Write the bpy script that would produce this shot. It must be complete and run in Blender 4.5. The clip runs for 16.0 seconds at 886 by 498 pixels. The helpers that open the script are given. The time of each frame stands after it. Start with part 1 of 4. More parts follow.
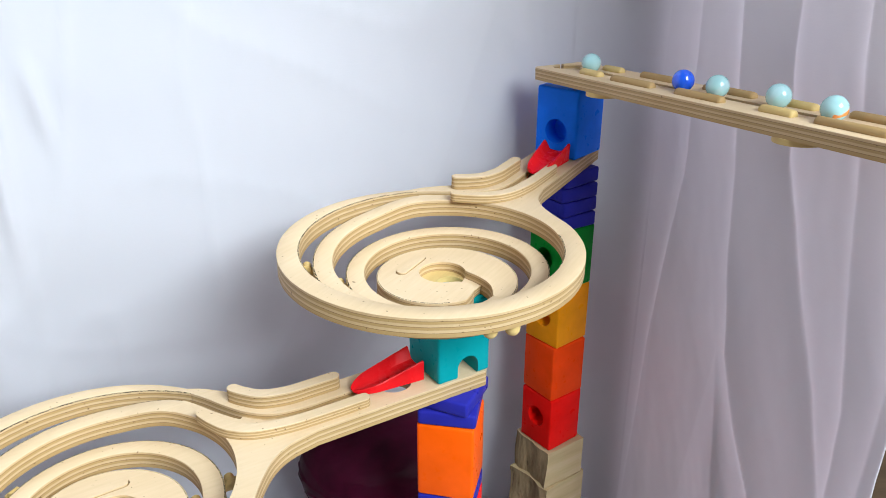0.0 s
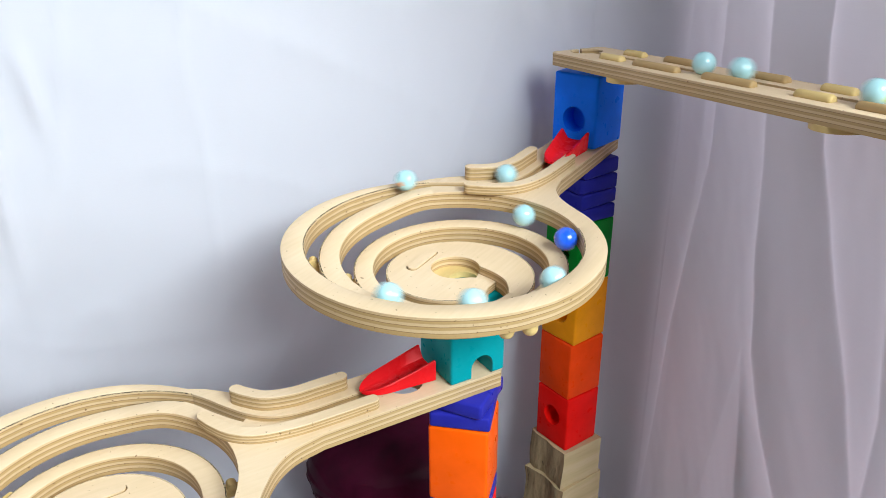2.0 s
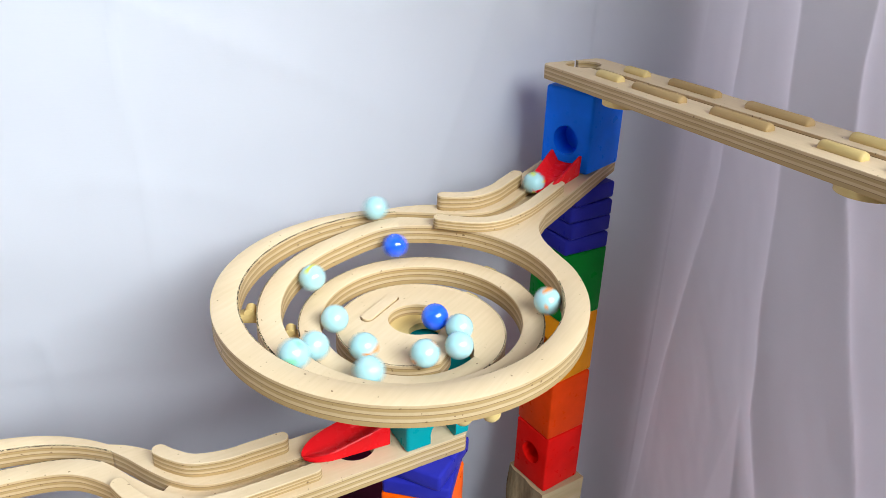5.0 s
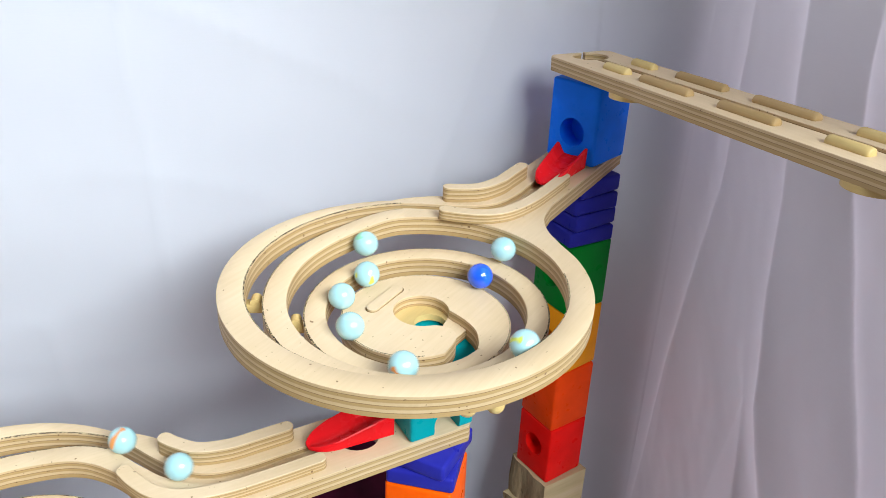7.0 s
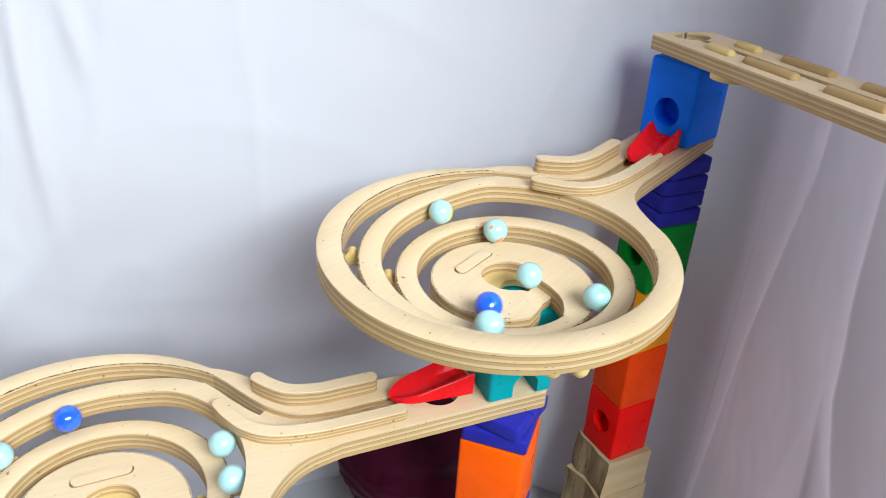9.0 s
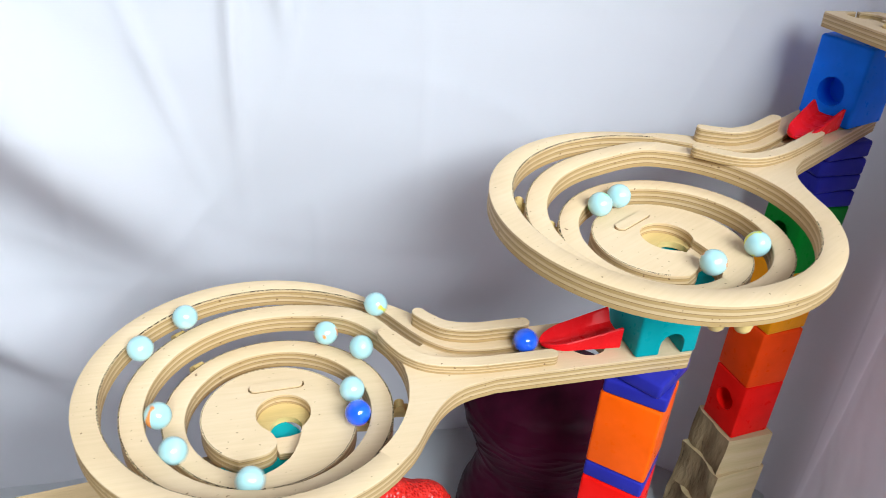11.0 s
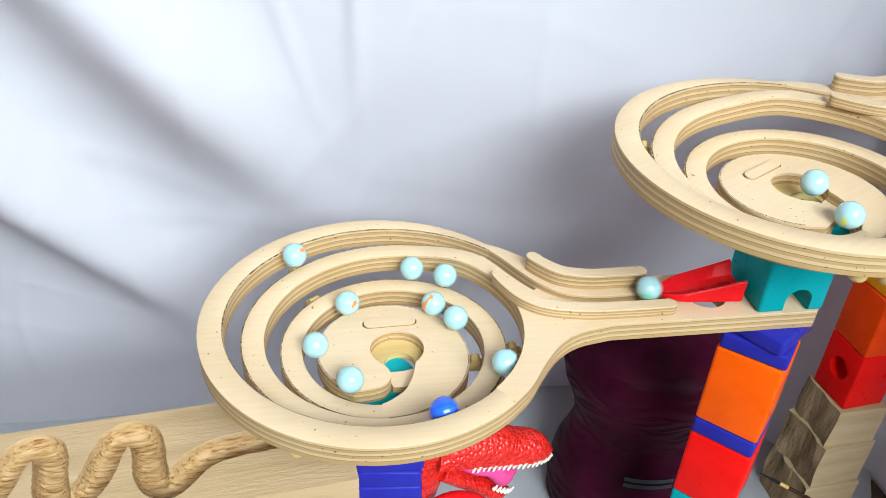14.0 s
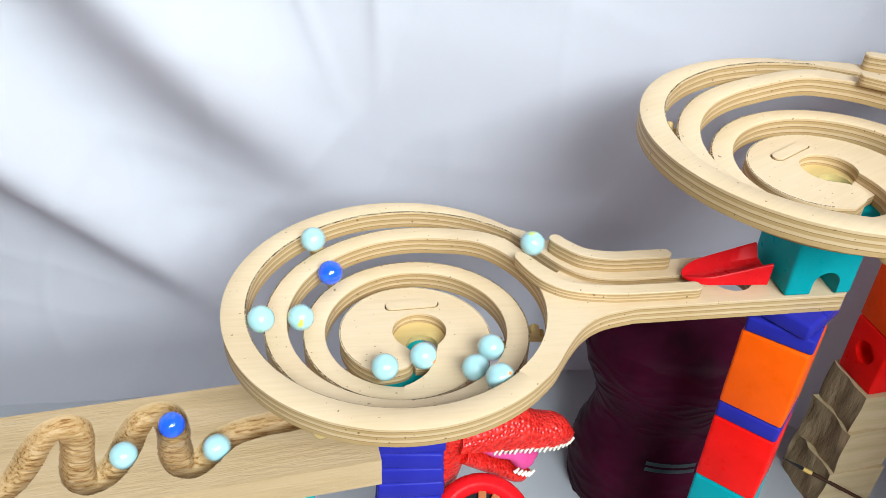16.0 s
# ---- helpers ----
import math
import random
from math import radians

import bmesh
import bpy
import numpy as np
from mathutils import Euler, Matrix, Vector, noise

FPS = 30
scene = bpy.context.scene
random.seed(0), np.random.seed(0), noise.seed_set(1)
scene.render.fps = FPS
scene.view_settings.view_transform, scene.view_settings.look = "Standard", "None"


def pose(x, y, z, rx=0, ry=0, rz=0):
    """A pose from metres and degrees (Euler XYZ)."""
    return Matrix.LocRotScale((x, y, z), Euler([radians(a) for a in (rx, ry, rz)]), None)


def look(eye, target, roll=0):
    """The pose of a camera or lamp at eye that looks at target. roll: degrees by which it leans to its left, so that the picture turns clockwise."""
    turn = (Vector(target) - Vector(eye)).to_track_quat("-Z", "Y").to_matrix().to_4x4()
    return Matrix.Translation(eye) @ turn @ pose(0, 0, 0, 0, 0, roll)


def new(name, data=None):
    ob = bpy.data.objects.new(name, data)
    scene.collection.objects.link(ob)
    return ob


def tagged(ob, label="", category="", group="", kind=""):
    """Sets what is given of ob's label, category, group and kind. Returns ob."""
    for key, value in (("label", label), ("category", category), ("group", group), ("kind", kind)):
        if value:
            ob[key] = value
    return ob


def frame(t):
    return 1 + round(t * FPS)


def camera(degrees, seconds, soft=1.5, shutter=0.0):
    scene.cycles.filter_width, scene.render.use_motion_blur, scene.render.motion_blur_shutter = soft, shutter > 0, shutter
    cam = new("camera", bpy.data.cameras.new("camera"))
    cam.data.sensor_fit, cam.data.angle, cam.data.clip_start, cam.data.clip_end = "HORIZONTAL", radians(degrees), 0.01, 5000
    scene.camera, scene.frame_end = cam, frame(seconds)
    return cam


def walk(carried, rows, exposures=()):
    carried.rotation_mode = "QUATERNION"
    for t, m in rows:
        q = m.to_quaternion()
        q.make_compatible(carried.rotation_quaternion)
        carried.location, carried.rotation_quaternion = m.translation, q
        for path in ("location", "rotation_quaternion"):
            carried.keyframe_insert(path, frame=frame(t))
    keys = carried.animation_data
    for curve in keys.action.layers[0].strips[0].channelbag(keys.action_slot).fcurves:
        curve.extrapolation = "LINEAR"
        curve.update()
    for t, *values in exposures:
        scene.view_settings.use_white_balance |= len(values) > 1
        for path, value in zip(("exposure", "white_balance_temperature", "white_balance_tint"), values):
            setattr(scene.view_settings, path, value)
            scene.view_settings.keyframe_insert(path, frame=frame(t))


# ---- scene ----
cam = camera(58.2, 16.0, soft=0.55, shutter=0.4)
METRES, EYE, TILT, LEAN, TURN = 0.26, 0.706, -24.0, 0.0, 0.0
ROWS = [
    (0.0, 0.0, 0.0, 0.0, 0.0, 0.0, -0.0),
    (0.5, -0.0067, 0.0291, 0.0119, 0.01, 0.02, 0.03),
    (1.0, -0.0095, 0.0569, 0.0072, 0.17, -0.03, -0.0),
    (1.5, -0.0072, 0.0728, 0.0054, 0.72, -0.28, 0.06),
    (2.0, -0.0012, 0.1099, 0.0074, 0.9, -0.63, -0.02),
    (2.5, 0.0058, 0.164, 0.0478, 1.02, -1.02, -0.41),
    (3.0, 0.0205, 0.3048, 0.1219, 1.3, -1.68, -1.33),
    (3.5, 0.0495, 0.4239, 0.1809, 1.33, -2.32, -1.96),
    (4.0, 0.0807, 0.3898, 0.1854, 1.1, -2.52, -2.06),
    (6.5, 0.0912, 0.3877, 0.1923, 1.56, -3.46, -2.62),
    (7.0, 0.0862, 0.3848, 0.1924, 1.58, -3.56, -2.7),
    (7.5, 0.0834, 0.3811, 0.1898, 2.21, -3.79, -3.42),
    (8.0, 0.0764, 0.3704, 0.1888, 3.25, -4.45, -4.43),
    (8.5, 0.0629, 0.352, 0.1732, 4.84, -4.85, -5.4),
    (9.0, 0.0344, 0.3312, 0.1566, 6.64, -5.44, -6.4),
    (9.5, 0.0036, 0.2937, 0.1316, 8.6, -6.14, -7.42),
    (12.0, -0.1483, 0.1661, 0.0342, 16.83, -9.06, -11.48),
    (12.5, -0.1581, 0.1675, 0.0171, 18.07, -9.76, -11.66),
    (13.0, -0.1633, 0.1741, 0.004, 18.98, -10.3, -11.64),
    (13.5, -0.168, 0.175, -0.0066, 19.6, -10.89, -11.64),
    (14.0, -0.1711, 0.1778, -0.0157, 20.13, -11.26, -11.58),
    (14.5, -0.1737, 0.1783, -0.0205, 20.61, -11.64, -11.54),
    (15.0, -0.1753, 0.1813, -0.0243, 20.86, -12.0, -11.49),
    (15.5, -0.179, 0.1808, -0.026, 21.18, -12.34, -11.43),
    (16.0, -0.1808, 0.1816, -0.0251, 21.47, -12.62, -11.37),
]
walk(cam, [(t, pose(0, 0, EYE, TILT, LEAN, TURN) @ pose(METRES * x, METRES * y, METRES * z, 90 + pitch, roll, yaw)) for t, x, y, z, yaw, pitch, roll in ROWS])


# ---- world and light ----
world = bpy.data.worlds.new("world")
scene.world = world
world.use_nodes = True
wn = world.node_tree.nodes
sky = wn.new("ShaderNodeTexSky")
sky.sky_type, sky.sun_disc, sky.sun_elevation, sky.sun_rotation = "NISHITA", False, radians(40), radians(140)
wn["Background"].inputs["Strength"].default_value = 0.10
world.node_tree.links.new(sky.outputs[0], wn["Background"].inputs["Color"])
win = new("window_light", bpy.data.lights.new("window_light", "AREA"))
win.data.shape, win.data.size, win.data.size_y, win.data.energy, win.data.color = "RECTANGLE", 2.30, 1.25, 240.0, (0.818, 0.958, 1.02)
win.matrix_world = look((1.60, -1.22, 2.18), (0.0, 0.5, 0.45))
scene.view_settings.exposure = 0.0


# ---- materials ----
def mat(name, colour, rough=0.5, spec=0.5, build=None):
    m = bpy.data.materials.new(name)
    m.use_nodes = True
    b = m.node_tree.nodes["Principled BSDF"]
    b.inputs["Base Color"].default_value = (*colour, 1)
    b.inputs["Roughness"].default_value = rough
    b.inputs["Specular IOR Level"].default_value = spec
    if build:
        build(m.node_tree.nodes, m.node_tree.links, b)
    return m


def ramp(nodes, links, source, stops):
    r = nodes.new("ShaderNodeValToRGB")
    while len(r.color_ramp.elements) < len(stops):
        r.color_ramp.elements.new(0.5)
    for e, (p, c) in zip(r.color_ramp.elements, stops):
        e.position, e.color = p, (*c, 1)
    links.new(source, r.inputs[0])
    return r.outputs[0]


def mapped(nodes, links, scale):
    tc, mp = nodes.new("ShaderNodeTexCoord"), nodes.new("ShaderNodeMapping")
    mp.inputs["Scale"].default_value = scale
    links.new(tc.outputs["Object"], mp.inputs[0])
    return mp.outputs[0]


def noise_tex(nodes, links, vec, scale, detail=4, rough=0.55):
    n = nodes.new("ShaderNodeTexNoise")
    n.inputs["Scale"].default_value, n.inputs["Detail"].default_value, n.inputs["Roughness"].default_value = scale, detail, rough
    links.new(vec, n.inputs["Vector"])
    return n.outputs[0]


def mix(nodes, links, fac, a, b, kind="MIX"):
    n = nodes.new("ShaderNodeMix")
    n.data_type, n.blend_type = "RGBA", kind
    for value, i in ((fac, 0), (a, 6), (b, 7)):
        if isinstance(value, (int, float)):
            n.inputs[i].default_value = value
        elif isinstance(value, tuple):
            n.inputs[i].default_value = (*value, 1)
        else:
            links.new(value, n.inputs[i])
    return n.outputs[2]


def bump(nodes, links, b, height, strength, distance=0.001):
    n = nodes.new("ShaderNodeBump")
    n.inputs["Strength"].default_value, n.inputs["Distance"].default_value = strength, distance
    links.new(height, n.inputs["Height"])
    links.new(n.outputs[0], b.inputs["Normal"])


def ply_nodes(nodes, links, b):
    at = nodes.new("ShaderNodeAttribute")
    at.attribute_name = "depth"
    vec = mapped(nodes, links, (1, 1, 1))
    wob = noise_tex(nodes, links, vec, 60, 2)
    add = nodes.new("ShaderNodeMath"); add.operation = "MULTIPLY_ADD"
    links.new(wob, add.inputs[0]); add.inputs[1].default_value = 0.05; links.new(at.outputs["Fac"], add.inputs[2])
    # real plies; the edge tones are also deepened for shade on side faces
    pale, tan, dark = (0.72, 0.530, 0.345), (0.45, 0.290, 0.130), (0.23, 0.122, 0.046)
    inner = (0.60, 0.425, 0.250)
    layers = ramp(nodes, links, add.outputs[0], [(0.0, pale), (0.055, pale), (0.075, inner), (0.17, inner), (0.19, dark), (0.22, tan), (0.33, tan), (0.36, inner), (0.47, inner), (0.49, dark), (0.52, tan), (0.63, tan), (0.66, inner), (0.78, inner), (0.80, dark), (0.83, tan), (1.0, tan)])
    grain = noise_tex(nodes, links, mapped(nodes, links, (30, 400, 400)), 1.0, 5, 0.6)
    fine = ramp(nodes, links, grain, [(0.3, (0.93, 0.92, 0.89)), (0.7, (1.0, 1.0, 1.0))])
    blot = ramp(nodes, links, noise_tex(nodes, links, vec, 14, 3), [(0.35, (0.93, 0.90, 0.84)), (0.65, (1.0, 1.0, 1.0))])
    c = mix(nodes, links, 1.0, layers, fine, "MULTIPLY")
    c = mix(nodes, links, 1.0, c, blot, "MULTIPLY")
    speck = ramp(nodes, links, noise_tex(nodes, links, vec, 330, 1), [(0.735, (1, 1, 1)), (0.775, (0.24, 0.14, 0.06))])
    c = mix(nodes, links, 0.8, c, speck, "MULTIPLY")
    links.new(c, b.inputs["Base Color"])
    bump(nodes, links, b, grain, 0.25, 0.0004)


PLY = mat("birch_plywood", (0.7, 0.52, 0.3), 0.5, 0.35, ply_nodes)


def paint(name, colour, rough=0.32):
    def nodes_of(nodes, links, b):
        vec = mapped(nodes, links, (1, 1, 1))
        lo = tuple(v * 0.94 for v in colour)
        hi = tuple(min(1, v * 1.05 + 0.003) for v in colour)
        c = ramp(nodes, links, noise_tex(nodes, links, vec, 45, 5), [(0.35, lo), (0.65, hi)])
        links.new(c, b.inputs["Base Color"])
        r = ramp(nodes, links, noise_tex(nodes, links, vec, 120, 3), [(0.3, (rough * 0.8,) * 3), (0.7, (rough * 1.3,) * 3)])
        links.new(r, b.inputs["Roughness"])
        bump(nodes, links, b, noise_tex(nodes, links, vec, 700, 2), 0.03, 0.0003)
    return mat(name, colour, rough, 0.08, nodes_of)


BLUE = paint("blue_paint", (0.004, 0.17, 0.92))
NAVY = paint("violet_paint", (0.020, 0.021, 0.29))
GREEN = paint("green_paint", (0.0, 0.19, 0.018))
YELLOW = paint("yellow_paint", (0.90, 0.31, 0.006))
ORANGE = paint("orange_paint", (0.97, 0.105, 0.001))
DEEP_ORANGE = paint("red_orange_paint", (0.90, 0.060, 0.003))
RED = paint("red_paint", (0.86, 0.006, 0.004))
TEAL = paint("teal_paint", (0.0, 0.30, 0.33))
RED_PLASTIC = paint("red_plastic", (0.72, 0.008, 0.012), 0.25)


def cloth_nodes(nodes, links, b):
    vec = mapped(nodes, links, (1, 1, 1))
    c = ramp(nodes, links, noise_tex(nodes, links, vec, 3.0, 4), [(0.3, (0.815, 0.82, 0.855)), (0.7, (0.865, 0.87, 0.90))])
    links.new(c, b.inputs["Base Color"])
    weave = noise_tex(nodes, links, mapped(nodes, links, (50, 50, 950)), 1.0, 3)
    bump(nodes, links, b, weave, 0.16, 0.0008)
    thin, both = nodes.new("ShaderNodeBsdfTranslucent"), nodes.new("ShaderNodeMixShader")
    links.new(mix(nodes, links, 1.0, c, (1.0, 0.875, 0.895), "MULTIPLY"), thin.inputs["Color"])
    both.inputs[0].default_value = 0.53
    links.new(b.outputs[0], both.inputs[1])
    links.new(thin.outputs[0], both.inputs[2])
    links.new(both.outputs[0], nodes["Material Output"].inputs["Surface"])


CLOTH = mat("white_cotton_sheet", (0.8, 0.8, 0.83), 0.9, 0.1, cloth_nodes)


def wood_nodes(nodes, links, b):
    v = mapped(nodes, links, (6, 60, 60))
    rings = noise_tex(nodes, links, v, 1.2, 6, 0.55)
    c = ramp(nodes, links, rings, [(0.3, (0.49, 0.36, 0.195)), (0.5, (0.575, 0.425, 0.240)), (0.7, (0.62, 0.47, 0.290))])
    fine = ramp(nodes, links, noise_tex(nodes, links, mapped(nodes, links, (40, 900, 900)), 1, 4), [(0.3, (0.93, 0.91, 0.87)), (0.7, (1, 1, 1))])
    c = mix(nodes, links, 1.0, c, fine, "MULTIPLY")
    links.new(c, b.inputs["Base Color"])
    bump(nodes, links, b, rings, 0.3, 0.0006)


PINE = mat("pine_wood", (0.66, 0.48, 0.27), 0.6, 0.3, wood_nodes)


def carved_nodes(nodes, links, b):
    wood_nodes(nodes, links, b)
    plain = mix(nodes, links, 1.0, b.inputs["Base Color"].links[0].from_socket, (0.86, 0.79, 0.76), "MULTIPLY")
    at = nodes.new("ShaderNodeAttribute")
    at.attribute_name = "carved"
    # tool marks; their dark streaks also paint the groove's jagged shade
    marks = noise_tex(nodes, links, mapped(nodes, links, (70, 520, 520)), 1.0, 4, 0.6)
    tool = ramp(nodes, links, marks, [(0.33, (0.40, 0.25, 0.12)), (0.46, (0.84, 0.71, 0.50)), (0.60, (1.0, 0.96, 0.88))])
    links.new(mix(nodes, links, at.outputs["Fac"], plain, mix(nodes, links, 1.0, plain, tool, "MULTIPLY")), b.inputs["Base Color"])
    bump(nodes, links, b, marks, 0.45, 0.0012)


CARVED = mat("carved_pine", (0.66, 0.48, 0.27), 0.6, 0.3, carved_nodes)


def peg_nodes(nodes, links, b):
    wood_nodes(nodes, links, b)
    plain = b.inputs["Base Color"].links[0].from_socket
    links.new(mix(nodes, links, 1.0, plain, (1.12, 1.05, 0.74), "MULTIPLY"), b.inputs["Base Color"])


PEG = mat("pale_dowel_wood", (0.74, 0.55, 0.30), 0.5, 0.35, peg_nodes)


# ---- mesh helpers ----
def part(name, bm, material, parent=None, label="", smooth=None):
    me = bpy.data.meshes.new(name)
    bmesh.ops.recalc_face_normals(bm, faces=bm.faces)
    bm.to_mesh(me)
    bm.free()
    me.materials.append(material)
    ob = new(name, me)
    if parent:
        ob.parent = parent
    if label:
        ob["label"] = label
    if smooth is not None:
        me.shade_smooth()
        me.set_sharp_from_angle(angle=radians(smooth))
    return ob


def thing(name, m, label, category, group="", kind=""):
    return placed(tagged(new(name), label, category, group, kind), m)


def placed(ob, m):
    ob.matrix_world = m
    return ob


def prism(bm, outline, z0, z1, holes=(), depth_layer=None):
    """A slab between z0 and z1 over a closed outline with round or free holes."""
    loops = [outline, *holes]
    caps = []
    for z in (z1, z0):
        edges = []
        for loop in loops:
            vs = [bm.verts.new((x, y, z)) for x, y in loop]
            edges += [bm.edges.new((vs[i], vs[(i + 1) % len(vs)])) for i in range(len(vs))]
            caps.append(vs)
        bmesh.ops.triangle_fill(bm, use_beauty=True, use_dissolve=False, edges=edges)
    n = len(loops)
    for top, low in zip(caps[:n], caps[n:]):
        k = len(top)
        for i in range(k):
            bm.faces.new((top[i], top[(i + 1) % k], low[(i + 1) % k], low[i]))
    return bm


def circle(cx, cy, r, n=40, a0=0.0, a1=360.0):
    full = abs(a1 - a0 - 360) < 1e-6
    m = n if full else n + 1
    return [(cx + r * math.cos(radians(a0 + (a1 - a0) * i / n)), cy + r * math.sin(radians(a0 + (a1 - a0) * i / n))) for i in range(m)]


def curve(points, n=8):
    """A smooth line through points."""
    p = [np.array(q, float) for q in points]
    p = [2 * p[0] - p[1], *p, 2 * p[-1] - p[-2]]
    out = []
    for i in range(1, len(p) - 2):
        for k in range(n):
            t = k / n
            a, b, c, d = p[i - 1:i + 3]
            out.append(0.5 * (2 * b + (c - a) * t + (2 * a - 5 * b + 4 * c - d) * t * t + (3 * b - a - 3 * c + d) * t ** 3))
    out.append(p[-2])
    return out


def offset(line, d):
    """A line moved d to its left."""
    out = []
    for i, q in enumerate(line):
        v = line[min(i + 1, len(line) - 1)] - line[max(i - 1, 0)]
        v = v / np.linalg.norm(v)
        out.append(q + d * np.array((-v[1], v[0])))
    return out


def box(bm, sx, sy, sz, m=None, bevel=0.0, seg=2):
    made = bmesh.ops.create_cube(bm, size=1, matrix=(m or Matrix()) @ Matrix.Diagonal((sx, sy, sz, 1)))
    if bevel:
        es = list({e for v in made["verts"] for e in v.link_edges})
        bmesh.ops.bevel(bm, geom=es, offset=bevel, segments=seg, affect="EDGES", profile=0.5)
    return bm


def put_depth(ob, top, thick):
    """Stores how far below the top each point of a plywood part lies, from 0 to 1."""
    at = ob.data.attributes.new("depth", "FLOAT", "POINT")
    at.data.foreach_set("value", [max(0.0, min(1.0, (top - v.co.z) / thick)) for v in ob.data.vertices])


# ---- spiral track: geometry ----
def smooth_keys(keys):
    """A steady rise through keys of time and distance, without overshoot."""
    t, s = np.array([k[0] for k in keys]), np.array([k[1] for k in keys])
    d = np.diff(s) / np.diff(t)
    m = np.zeros(len(t))
    m[1:-1] = np.where(d[:-1] * d[1:] > 0, 2 * d[:-1] * d[1:] / np.maximum(d[:-1] + d[1:], 1e-9), 0)
    m[0], m[-1] = 0, d[-1]

    def at(x):
        i = min(max(int(np.searchsorted(t, x)) - 1, 0), len(t) - 2)
        h = t[i + 1] - t[i]
        u = min(max((x - t[i]) / h, 0), 1)
        return (s[i] * (1 + 2 * u) * (1 - u) ** 2 + h * m[i] * u * (1 - u) ** 2 + s[i + 1] * u * u * (3 - 2 * u) + h * m[i + 1] * u * u * (u - 1))
    return at


RIM, PITCH, GAP, THICK, START = 0.1056, 0.0218, 0.0087, 0.013, radians(40)
RIM_MID = np.array((-0.0009, -0.0029))
DISC_Z = -0.02695
FALL = smooth_keys([(0, 0), (0.09, 0.0061), (0.47, 0.0151), (0.97, 0.0188), (1.59, -DISC_Z), (3.0, -DISC_Z + 1e-6)])


def drop(t):
    """How far the descending band lies below the rim after t turns."""
    return FALL(max(0, t))


def spiral(t, r_add=0.0):
    """The outer edge of the descending band after t turns, in the track's space."""
    a = START + 2 * math.pi * t
    r = 0.0931 - PITCH * t + 0.0003 * t * (t - 2.5) + r_add + (0.0015 * math.cos(2 * a) - 0.0007 * math.sin(2 * a)) * min(1, max(0, 1.3 - t * 0.5))
    return np.array((r * math.cos(a) + 0.0027, r * math.sin(a) - 0.0074))


CHANNEL = curve([(0.19, -0.003), (0.165, -0.003), (0.14, -0.003), (0.118, 0.002), (0.103, 0.014), (0.092, 0.030), (0.083, 0.046), tuple(spiral(0, GAP / 2))], 6)


def scorch_nodes(nodes, links, b):
    n = noise_tex(nodes, links, mapped(nodes, links, (1, 1, 1)), 1300, 1, 0.5)
    links.new(ramp(nodes, links, n, [(0.50, (0.035, 0.02, 0.012)), (0.56, (0.60, 0.44, 0.25))]), b.inputs["Base Color"])


SCORCH = mat("saw_scorched_edge", (0.2, 0.12, 0.06), 0.7, 0.2, scorch_nodes)


def band(bm, lay, t0, t1, steps, outer, inner, z_of, scorched=None):
    """A strip of plywood that follows the spiral from t0 to t1."""
    rings = []
    for i in range(steps + 1):
        t = t0 + (t1 - t0) * i / steps
        o, n, z = outer(t), inner(t), z_of(t)
        e = (n - o) / max(1e-6, np.linalg.norm(n - o)) * 0.0008
        ring = []
        for q, d in ((o, 0.0003), (o + 1.15 * e, 0.0), (n - e, 0.0), (n, 0.0006), (n, THICK), (o, THICK)):
            v = bm.verts.new((q[0], q[1], z - d))
            v[lay] = d / THICK
            ring.append(v)
        rings.append(ring)
    for a, b in zip(rings, rings[1:]):
        for k in range(6):
            face = bm.faces.new((a[k], a[(k + 1) % 6], b[(k + 1) % 6], b[k]))
            face.material_index = 1 if k == scorched else 0
    bm.faces.new(rings[0])
    bm.faces.new(rings[-1])


def flat(bm, lay, outline, z_top, holes=(), thick=THICK):
    before = set(bm.verts)
    prism(bm, [tuple(p) for p in outline], z_top - thick, z_top, [[tuple(p) for p in h] for h in holes])
    for v in bm.verts:
        if v not in before:
            v[lay] = (z_top - v.co.z) / thick


def stadium(a, b, r, n=8):
    """A slot's outline: two half circles of radius r round a and b."""
    h = math.degrees(math.atan2(b[1] - a[1], b[0] - a[0]))
    return [*circle(*b, r, n, h - 90, h + 90), *circle(*a, r, n, h + 90, h + 270)]


def polar(r, deg):
    """A point of the rim's circle."""
    return RIM_MID + np.array((r * math.cos(radians(deg)), r * math.sin(radians(deg))))


ARM_F, ARM_B, ARM_END = -0.027, 0.019, 0.2775
HOLE = (0.0110, -0.0050)


